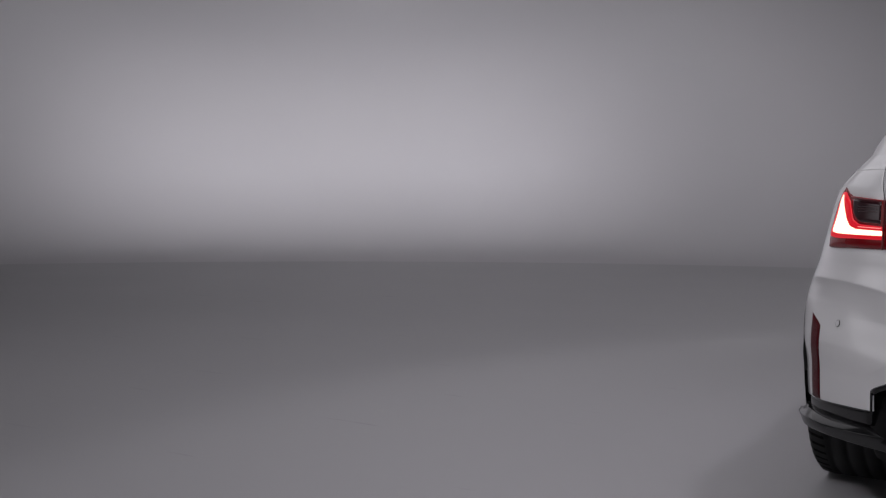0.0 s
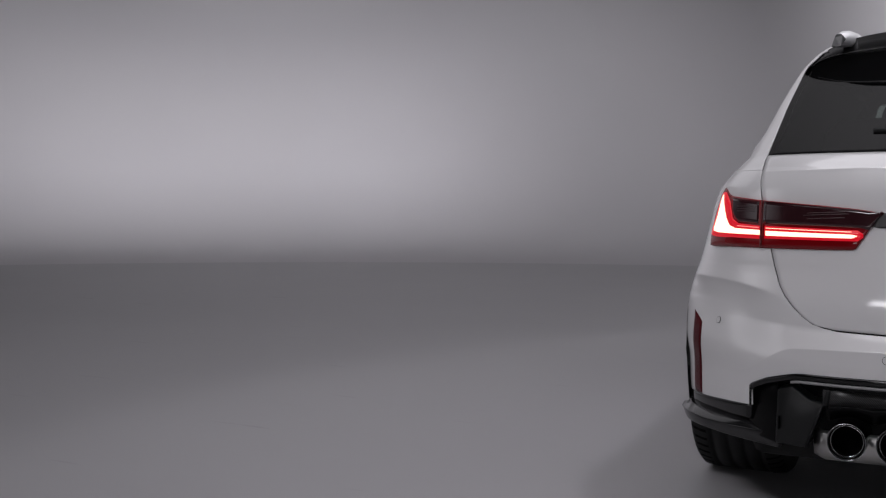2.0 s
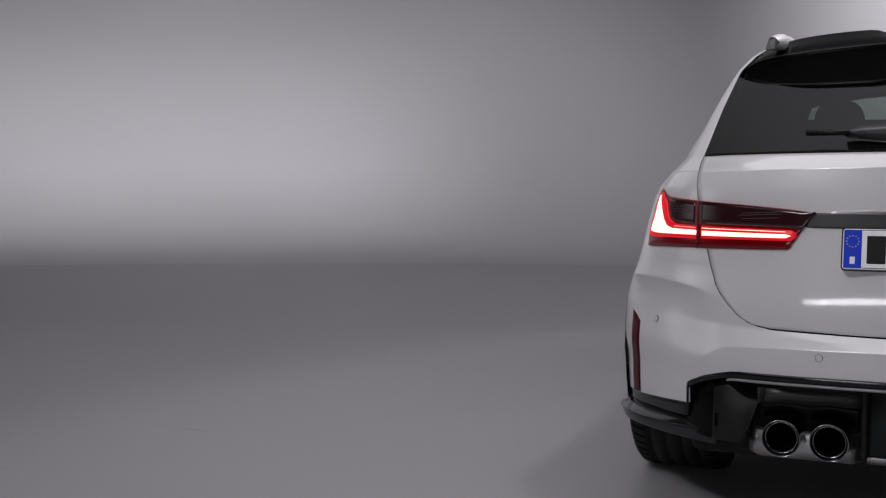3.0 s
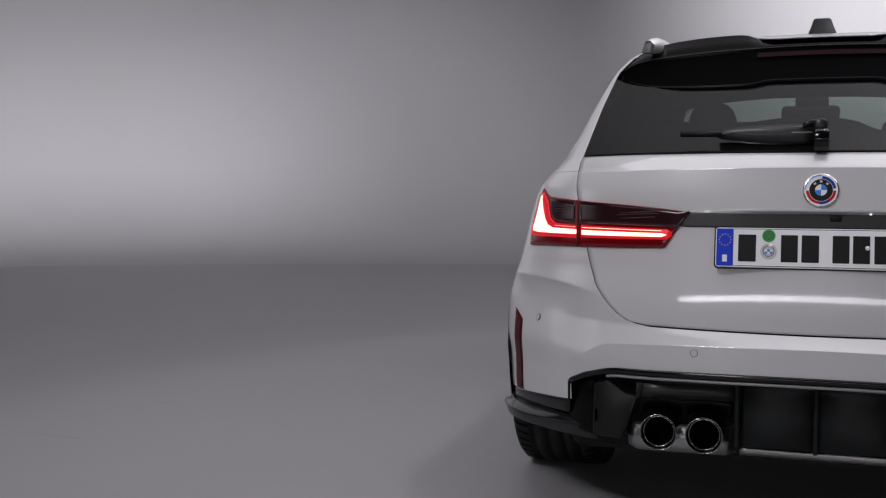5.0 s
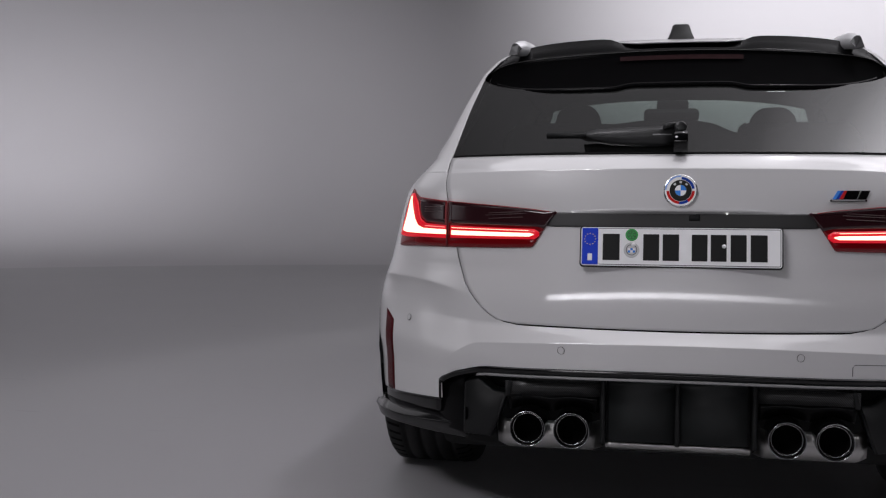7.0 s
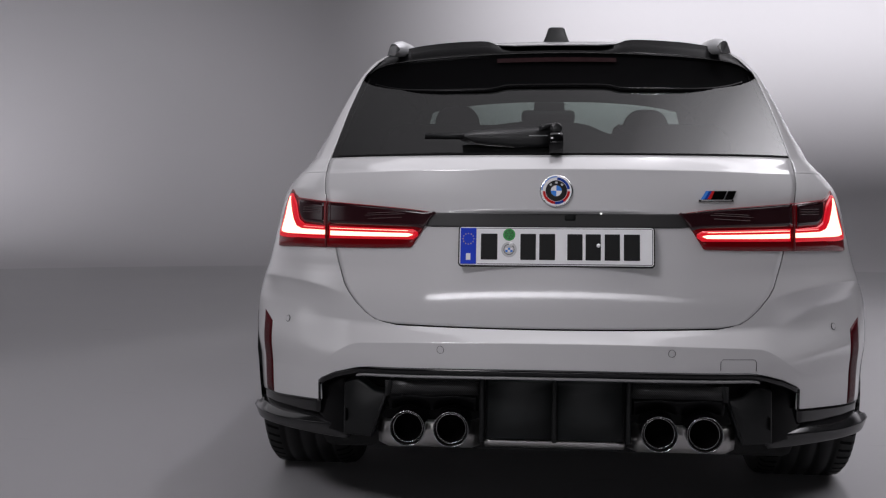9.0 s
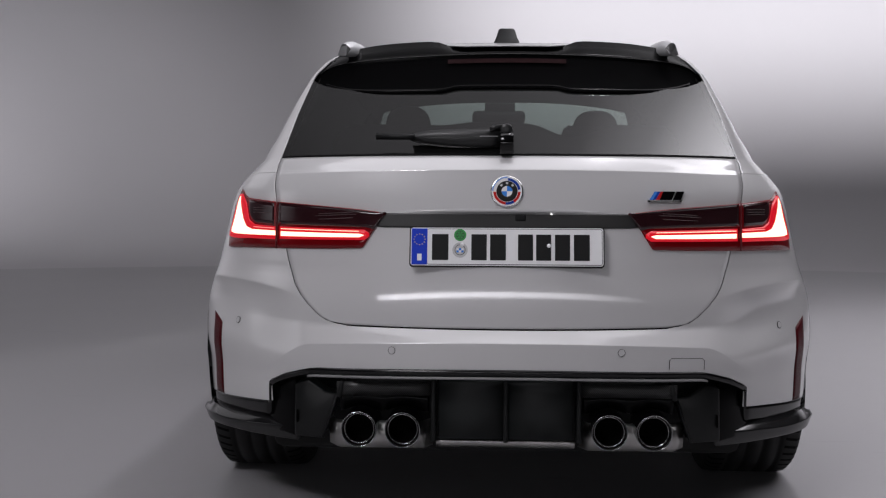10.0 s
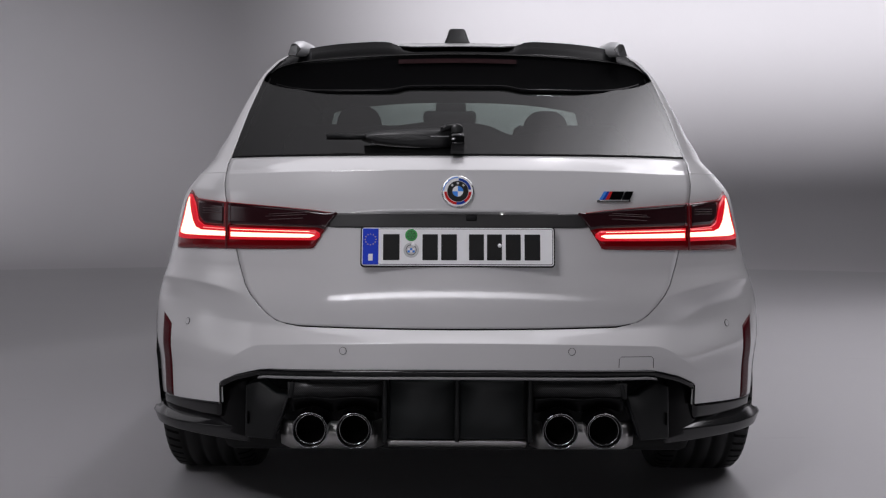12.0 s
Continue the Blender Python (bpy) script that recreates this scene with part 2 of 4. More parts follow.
def smooth(table, z):
    """Monotone cubic through rows of (z, values...)."""
    if z <= table[0][0]:
        return table[0][1:]
    if z >= table[-1][0]:
        return table[-1][1:]
    i = 0
    while table[i + 1][0] < z:
        i += 1
    a, b = table[i], table[i + 1]
    h, out = b[0] - a[0], []
    s = (z - a[0]) / h
    for k in range(1, len(a)):
        d = (b[k] - a[k]) / h
        m = []
        for j in (i, i + 1):
            if 0 < j < len(table) - 1:
                p = (table[j][k] - table[j - 1][k]) / (table[j][0] - table[j - 1][0])
                q = (table[j + 1][k] - table[j][k]) / (table[j + 1][0] - table[j][0])
                m.append(0 if p * q <= 0 else 2 * p * q / (p + q))
            else:
                m.append(d)
        out.append((2 * s**3 - 3 * s**2 + 1) * a[k] + (s**3 - 2 * s**2 + s) * h * m[0] + (3 * s**2 - 2 * s**3) * b[k] + (s**3 - s**2) * h * m[1])
    return out


def bump(v, mid, width):
    return math.exp(-(((v - mid) / width) ** 2))


def ease(s):
    s = min(1.0, max(0.0, s))
    return s * s * (3 - 2 * s)


def crease(x):
    """Height of the fold under the bumper's ledge; it turns down towards the corners."""
    return 0.5460 - 0.072 * x * x - 0.07 * ease((abs(x) - 0.54) / 0.18)


CREASE = [(0.56, 0.648), (0.60, 0.658), (0.66, 0.672), (0.74, 0.684), (0.80, 0.688), (0.86, 0.688), (0.92, 0.684), (0.98, 0.678)]


def rear(x, z):
    """How far forward the car's tail lies at x, z."""
    y0, w, d, n = smooth(LEVELS, z)
    u = min(abs(x) / w, 0.9999)
    # the fold under the window sinks a little towards the lamps
    y0 = smooth(LEVELS, z + 0.0085 * min(1.0, (x / 0.62) ** 2) * bump(z, 1.003, 0.018))[0]
    y = y0 + d * (1 - (1 - u**n) ** (1 / n))
    # hollow under the shoulder: a crease above, deepest just below it, running out downwards
    zc = smooth(CREASE, abs(x))[0]
    h = min(1.0, max(0.0, (zc - z) / (zc - 0.475)))
    y += 0.034 * 6.75 * h * (1 - h) ** 2 * ease((abs(x) - 0.56) / 0.16) * (0.35 + 0.65 * ease((0.965 - abs(x)) / 0.12))
    # proud lower band with a ledge under the tailgate, running out before the corners
    band = min(1.0, max(0.0, (0.5785 - z) / (0.5785 - crease(x))))
    return y - 0.030 * band * ease((0.84 - abs(x)) / 0.26)


# ---- helpers of the build ----
def part(name, bm, mat, parent=None, label="", smooth_shade=True, matrix=None):
    me = bpy.data.meshes.new(name)
    bm.normal_update()
    for f in bm.faces:
        f.smooth = smooth_shade
    bm.to_mesh(me)
    bm.free()
    me.materials.append(mat)
    ob = new(name, me)
    if parent:
        ob.parent = parent
    if matrix:
        ob.matrix_basis = matrix
    if label:
        ob["label"] = label
    return ob


def add_grid(bm, points, closed=False, skip=None):
    """Quads over rows of points; closed joins the last column to the first."""
    rows = [[bm.verts.new(p) for p in row] for row in points]
    n = len(rows[0])
    for i in range(len(rows) - 1):
        for j in range(n if closed else n - 1):
            k = (j + 1) % n
            quad = (rows[i][j], rows[i][k], rows[i + 1][k], rows[i + 1][j])
            if skip and skip(sum((v.co for v in quad), Vector()) / 4):
                continue
            if len({tuple(round(c, 5) for c in v.co) for v in quad}) < 3:
                continue
            bm.faces.new(quad)
    return rows


def thick(bm, depth):
    """Gives an open sheet a back, depth metres behind its normals."""
    bm.normal_update()
    bmesh.ops.solidify(bm, geom=bm.faces[:], thickness=depth)
    return bm


def grid(points, closed=False, depth=0.0, weld=True, skip=None):
    bm = bmesh.new()
    add_grid(bm, points, closed, skip)
    if weld:
        bmesh.ops.remove_doubles(bm, verts=bm.verts, dist=0.0002)
    bmesh.ops.recalc_face_normals(bm, faces=bm.faces)
    if depth:
        thick(bm, depth)
    return bm


def box(x0, x1, y0, y1, z0, z1, bevel=0.004, segments=2):
    bm = bmesh.new()
    bmesh.ops.create_cube(bm, size=1)
    for v in bm.verts:
        v.co = Vector(((x0 + x1) / 2 + v.co.x * (x1 - x0), (y0 + y1) / 2 + v.co.y * (y1 - y0), (z0 + z1) / 2 + v.co.z * (z1 - z0)))
    if bevel:
        bmesh.ops.bevel(bm, geom=bm.edges[:], offset=bevel, segments=segments, profile=0.5, affect="EDGES")
    return bm


def slab(outline, y0, y1, bevel=0.0):
    """A plate whose x, z outline runs from y0 to y1."""
    bm = bmesh.new()
    face = bm.faces.new([bm.verts.new((x, y0, z)) for x, z in outline])
    out = bmesh.ops.extrude_face_region(bm, geom=[face])
    bmesh.ops.translate(bm, verts=[v for v in out["geom"] if isinstance(v, bmesh.types.BMVert)], vec=(0, y1 - y0, 0))
    bmesh.ops.recalc_face_normals(bm, faces=bm.faces)
    if bevel:
        bmesh.ops.bevel(bm, geom=bm.edges[:], offset=bevel, segments=2, profile=0.5, affect="EDGES")
    return bm


def lathe(profile, centre, axis="y", steps=48):
    """Turns (radius, along) pairs round an axis through centre."""
    rows = []
    for r, a in profile:
        row = []
        for i in range(steps):
            c, s = r * math.cos(math.tau * i / steps), r * math.sin(math.tau * i / steps)
            row.append(Vector(centre) + (Vector((c, a, s)) if axis == "y" else Vector((a, c, s))))
        rows.append(row)
    return grid(rows, closed=True, weld=True)


def tube(path, radius, steps=10):
    """A round bar along points."""
    rows, pts = [], [Vector(p) for p in path]
    for i, p in enumerate(pts):
        t = (pts[min(i + 1, len(pts) - 1)] - pts[max(i - 1, 0)]).normalized()
        a = t.cross(Vector((0, 0, 1)) if abs(t.z) < 0.9 else Vector((1, 0, 0))).normalized()
        b = t.cross(a)
        r = radius(i / (len(pts) - 1)) if callable(radius) else radius
        rows.append([p + a * r * math.cos(math.tau * k / steps) + b * r * math.sin(math.tau * k / steps) for k in range(steps)])
    bm = grid(rows, closed=True, weld=False)
    bmesh.ops.holes_fill(bm, edges=bm.edges)
    return bm


def mirrored(bm):
    for v in bm.verts:
        v.co.x = -v.co.x
    bmesh.ops.reverse_faces(bm, faces=bm.faces)
    return bm


def lerp(table, v):
    """Straight lines through (v, value) pairs."""
    if v <= table[0][0]:
        return table[0][1]
    for (a, p), (b, q) in zip(table, table[1:]):
        if v <= b:
            return p + (q - p) * (v - a) / (b - a)
    return table[-1][1]


# ---- studio ----
RADIUS, COVE, HEIGHT = 20.2, 5.4, 7.5


def plan(inset):
    """The studio's round outline, inset metres inside its wall."""
    return [((RADIUS - inset) * math.cos(math.tau * i / 128), -2.8 + (RADIUS - inset) * math.sin(math.tau * i / 128)) for i in range(128)]


levels, s, t = [], 0.0, 0.0
for i in range(25):  # the bend begins and ends softly
    levels.append((s, t))
    for k in range(10):
        a = radians(90 * ease((i + (k + 0.5) / 10) / 24))
        s, t = s + math.cos(a), t + math.sin(a)
s = levels[-1][0]
levels = [(COVE * (1 - d / s), COVE * h / s) for d, h in levels] + [(0, 6.0), (0, 6.8), (0, HEIGHT)]


def arc_wall(first, last, rows):
    """A stretch of the round wall between two of its 128 points."""
    bm = grid([[(*plan(inset)[i % 128], z) for i in range(first, last + 1)] for inset, z in rows])
    if sum(f.normal.dot(Vector((0, -2.8, 3)) - f.calc_center_median()) for f in bm.faces) < 0:
        bmesh.ops.reverse_faces(bm, faces=bm.faces)
    thick(bm, 0.1)
    for e in bm.edges:
        if e.calc_face_angle(0.0) > 0.6:
            e.smooth = False
    return bm


wall = part("wall_cyclorama", arc_wall(-8, 72, levels), STUDIO_WALL)
tagged(wall, "smooth grey painted studio backdrop wall curving into the floor", "wall", kind="structure")
drape = part("wall_drape", arc_wall(72, 120, [(COVE, 0.0), (COVE, 2.5), (COVE, 5.0), (COVE, HEIGHT)]), DRAPE)
tagged(drape, "plain dark drape closing the studio behind the camera", "wall", kind="structure")
bm = bmesh.new()
bm.faces.new([bm.verts.new((x, y, 0)) for x, y in plan(COVE)])
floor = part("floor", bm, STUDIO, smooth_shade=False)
tagged(floor, "smooth grey painted studio floor with soft light pool", "floor", kind="structure")
bm = bmesh.new()
bm.faces.new([bm.verts.new((x, y, HEIGHT)) for x, y in plan(-0.05)])
ceiling = part("ceiling", bm, CEILING, smooth_shade=False)
tagged(ceiling, "dark studio ceiling above the lamps", "ceiling", kind="structure")


# ---- car: shell ----
AXLE_REAR, AXLE_FRONT, TYRE, ARCH = 0.85, 3.70, 0.338, 0.352
TAIL, NOSE = 0.0, 4.66
car = new("estate_car")
tagged(car, "light grey estate car with lit tail lamps on studio floor", "car")

SEAM_X = [(0.578, 0.440), (0.583, 0.470), (0.590, 0.499), (0.606, 0.526), (0.632, 0.555), (0.660, 0.580), (0.685, 0.596), (0.739, 0.615), (0.802, 0.632), (0.88, 0.654), (0.969, 0.672), (1.03, 0.672), (1.045, 0.668)]
LOWER_EDGE = [(0.0, 0.4752), (0.06, 0.4750), (0.12, 0.4742), (0.20, 0.4722), (0.30, 0.469), (0.525, 0.459), (0.555, 0.453), (0.619, 0.433), (0.668, 0.408), (0.6735, 0.402), (0.6757, 0.346), (0.76, 0.336), (0.91, 0.320), (1.0, 0.314)]


def corner(phi, z):
    """A point of the tail's plan outline at height z, phi from the middle (0) to the flank (90)."""
    y0, w, d, n = smooth(LEVELS, z)
    x = w * math.sin(radians(phi)) ** (2 / n)
    return x, rear(x, z), z


def phi_at(x, z):
    y0, w, d, n = smooth(LEVELS, z)
    return math.degrees(math.asin(min(1, x / w) ** (n / 2)))


def flank(y, z):
    """Half width of the side at y, z."""
    w = smooth(LEVELS, z)[1]
    slim = 0.075 * bump(z, 0.52, 0.18)
    near = max(bump(y, AXLE_REAR, 0.62), 0.75 * bump(y, AXLE_FRONT, 0.6))
    grow = 0.07 * bump(z, 1.05, 0.14) * min(1, max(0, (y - 0.9) / 0.8))
    return w - slim * (1 - near) + grow


def sink(y, z):
    """Lowers the shell towards the bonnet."""
    s = min(1, max(0, (y - 2.75) / 1.9))
    return 0.2 + (z - 0.2) * (1 - 0.30 * s * s * (1.6 - 0.6 * s))


def side_row(z, phis):
    pts = [corner(p, z) for p in phis]
    y_end = pts[-1][1]
    n = 60
    for i in range(1, n + 1):
        y = y_end + (NOSE - 0.55 - y_end) * i / n
        pts.append((flank(y, z), y, sink(y, z)))
    w = flank(NOSE - 0.55, z)
    for i in range(1, 13):
        a = radians(90 * i / 12)
        y = NOSE - 0.55 + (0.55 - 0.06 * abs(z - 0.5)) * math.sin(a) ** 0.9
        pts.append((w * max(0, math.cos(a)) ** 0.75, y, sink(y, z)))
    return pts


def arches(c):
    return any((c.y - a) ** 2 + (c.z - TYRE) ** 2 < 0.352**2 and abs(c.x) > 0.6 for a in (AXLE_REAR, AXLE_FRONT))


SPLIT = 0.776  # the bumper's upper edge, under the lamps
K, A = 64, 24
P0 = phi_at(lerp(SEAM_X, 0.583), 0.583)
phis = [P0 + (90 - P0) * j / K for j in range(K + 1)]
# two columns of the bumper stand on the notch beside the diffuser
low_phis = list(phis)
notch = [phi_at(0.6735, 0.45), phi_at(0.6757, 0.45)]
at = min(range(1, K), key=lambda j: abs(phis[j] - notch[0]))
low_phis[at], low_phis[at + 1] = notch


def lower_edge(phi):
    return lerp(LOWER_EDGE, corner(phi, 0.45)[0])


def upper_row(z):
    p0 = phi_at(lerp(SEAM_X, z), z)
    return [corner(p0 + (90 - p0) * j / K, z) for j in range(K + 1)]


def ledge_row(i, zb, zt, x):
    """Heights of the bumper's rows, close together at the ledge's crease."""
    c = max(crease(x), zb + 0.02)
    if i <= 16:
        return zb + (c - 0.0015 - zb) * i / 16
    return c if i == 17 else c + 0.0015 + (zt - c - 0.0015) * (i - 18) / 8


# bumper: the lower band right across, then the two corners beside the tailgate
bm = bmesh.new()
for sgn in (1, -1):
    low, high = [], []
    for i in range(27):
        row = []
        for j in range(A + 1):
            p = P0 * j / A
            zb, zt = lower_edge(p), 0.5772 + 0.0058 * ease((j / A - 0.90) / 0.10)
            row.append(corner(p, ledge_row(i, zb, zt, corner(p, 0.53)[0])))
        for p, q in list(zip(phis, low_phis))[1:]:
            zb = lower_edge(q)
            p += (q - p) * (1 - ease(i / 16))
            row.append(corner(p, ledge_row(i, zb, 0.583, corner(p, 0.53)[0])))
        low.append(row)
    high = [low[-1][A:]] + [upper_row(0.583 + (SPLIT - 0.583) * i / 56) for i in range(1, 57)]
    for rows in (low, high):
        add_grid(bm, [[(sgn * x, y, z) for x, y, z in row] for row in rows], skip=arches)
bmesh.ops.remove_doubles(bm, verts=bm.verts, dist=0.0003)
bmesh.ops.recalc_face_normals(bm, faces=bm.faces)
tail = bm.copy()
bumper = part("bumper", thick(bm, 0.004), PAINT, car, "light grey rear bumper with a ledge")

# body: quarters above the bumper, flanks and nose
bm = bmesh.new()
for sgn in (1, -1):
    quarter, flanks = [], []
    for i in range(25):
        quarter.append(upper_row(SPLIT + (1.0 - SPLIT) * i / 24))
    for i in range(49):
        z = 0.30 + (1.045 - 0.30) * i / 48
        flanks.append(side_row(z, [90]))
    for rows in (quarter, flanks):
        add_grid(bm, [[(sgn * x, y, z) for x, y, z in row] for row in rows], skip=arches)
top = [p for p in flanks[-1] if p[1] > 2.95]
add_grid(bm, [[(p[0] * (1 - 2 * k / 16), p[1], p[2] + 0.035 * (1 - (1 - 2 * k / 16) ** 2)) for k in range(17)] for p in top])
bmesh.ops.remove_doubles(bm, verts=bm.verts, dist=0.0003)
bmesh.ops.recalc_face_normals(bm, faces=bm.faces)
# the two sheets meet without a kink: they take their normals from the joined surface
tmp = bpy.data.meshes.new("joined")
bm.to_mesh(tmp)
tail.from_mesh(tmp)
bpy.data.meshes.remove(tmp)
bmesh.ops.remove_doubles(tail, verts=tail.verts, dist=0.0003)
bmesh.ops.recalc_face_normals(tail, faces=tail.faces)
tail.normal_update()
joined = {tuple(round(k, 3) for k in v.co): v.normal.copy() for v in tail.verts}
tail.free()
body = part("body", thick(bm, 0.004), PAINT, car, "light grey painted body shell")
for ob in (bumper, body):
    normals = []
    for v in ob.data.vertices:
        n = joined.get(tuple(round(k, 3) for k in v.co))
        normals.append(n if n and n.dot(v.normal) > 0.3 else v.normal.copy())
    ob.data.normals_split_custom_set_from_vertices(normals)

# tailgate, pressed in one sheet with a step above the number plate
HATCH_Z = [0.5815 + (1.044 - 0.5815) * i / 64 for i in range(65)]


def hatch(x, z):
    """The tailgate's sheet: a flat hollow for the plate lies under the ledge."""
    y = rear(x, z)
    ledge = 1 / (1 + math.exp((z - 0.889) / 0.0016))
    deep = rear(0, z) + 0.016 - y
    deep = 0.5 * (deep + math.sqrt(deep * deep + 0.00004)) * ease((0.25 + 0.09 * ease((z - 0.822) / 0.025) - abs(x)) / 0.08)
    return y + deep * ledge * ease((z - 0.745) / 0.05)


rows = []
zz = sorted(HATCH_Z + [0.9955, 0.998, 1.0, 1.0015, 1.003, 1.0045, 1.0056, 1.0068, 1.0085, 0.884, 0.886, 0.888, 0.8895, 0.891, 0.893])
for z in zz:
    w = lerp(SEAM_X, max(z, 0.578)) - 0.0042
    if z < 0.5835:
        w = 0.436 + (z - 0.5815) / 0.002 * 0.026
    rows.append([(w * k / 40, hatch(w * k / 40, z), z) for k in range(-40, 41)])
tailgate = part("tailgate", grid(rows, depth=0.004), PAINT, car, "light grey tailgate with a recess for the plate")
# dark gap behind the panel joints
rows = []
for z in HATCH_Z:
    w = lerp(SEAM_X, max(z, 0.578))
    rows.append([(w + d, rear(w + d, z) + 0.0075, z) for d in (-0.03, -0.01, 0.01, 0.03)])
for sgn in (1, -1):
    part("joint_seal", grid([[(sgn * x, y, z) for x, y, z in row] for row in rows]), SEAM, car, "dark panel gap")
part("joint_seal", grid([[(0.5 * k / 20, rear(0.5 * k / 20, 0.5815) + 0.008, z) for k in range(-20, 21)] for z in (0.57, 0.579, 0.59)]), SEAM, car, "dark panel gap")

# roof
ROOF_Z = [(0.36, 1.378), (0.40, 1.388), (0.43, 1.3955), (0.50, 1.412), (0.62, 1.426), (0.9, 1.438), (1.4, 1.444), (1.9, 1.440), (2.3, 1.426), (2.5, 1.408)]
GREEN = [(1.045, 0.765), (1.07, 0.7455), (1.12, 0.713), (1.19, 0.676), (1.26, 0.639), (1.32, 0.604), (1.36, 0.568), (1.385, 0.53)]
GLASS_X = [(1.045, 0.664), (1.19, 0.630), (1.31, 0.594), (1.36, 0.550), (1.39, 0.49)]


def flare(y):
    """The cabin widens a little at roof height towards the windscreen."""
    return 0.045 * ease((y - 1.2) / 1.0)


def roof_z(x, y):
    return smooth(ROOF_Z, y)[0] - 0.052 * (abs(x) / 0.56) ** 2.6


def roof_y(k, i):
    """The roof's rows; its rear edge dips between the spoiler's wings."""
    y0 = 0.46 - 0.035 * ease((0.190 - 0.545 * abs(k) / 20) / 0.05) + 0.075 * ease((0.545 * abs(k) / 20 - 0.24) / 0.12)
    return y0 + (0.55 - y0) * i / 8 if i < 8 else 0.55 + 1.95 * (i - 8) / 38


rows = []
for i in range(47):
    half = 0.545 - 0.055 * ease((0.64 - roof_y(20, i)) / 0.2) + flare(roof_y(20, i))
    rows.append([(half * k / 20, roof_y(k, i), roof_z(half * k / 20, roof_y(k, i))) for k in range(-20, 21)])
part("roof", grid(rows, depth=0.004), PAINT, car, "light grey roof panel")


def window_y(x, z):
    """The rear window: it leans forward and bows round to the pillars."""
    s = (z - 1.045) / 0.265
    return 0.050 + 0.331 * s + (0.225 - 0.105 * s) * (abs(x) / 0.66) ** 1.95


rows = [[] for i in range(25)]
for k in range(-30, 31):
    u = abs(0.60 * k / 30) / 0.604  # the glass ends under the spoiler's foot
    high = 1.2625 + 0.042 * u ** 8 - 0.012 * ease((u - 0.25) / 0.06)
    for i in range(25):
        z = 1.0475 + (high - 1.0475) * i / 24
        x = lerp(GLASS_X, z) * k / 30
        rows[i].append((x, window_y(x, z), z))
rear_window = part("rear_window", grid(rows), GLASS, car, "dark tinted rear window")
rows = [[(0.662 * k / 30, rear(0.662 * k / 30, 1.0455) + d, z) for k in range(-30, 31)] for z, d in ((1.0415, 0.0), (1.0475, -0.001), (1.0505, 0.003))]
part("window_seal", grid(rows, depth=0.003), SEAM, rear_window, "black rubber seal")

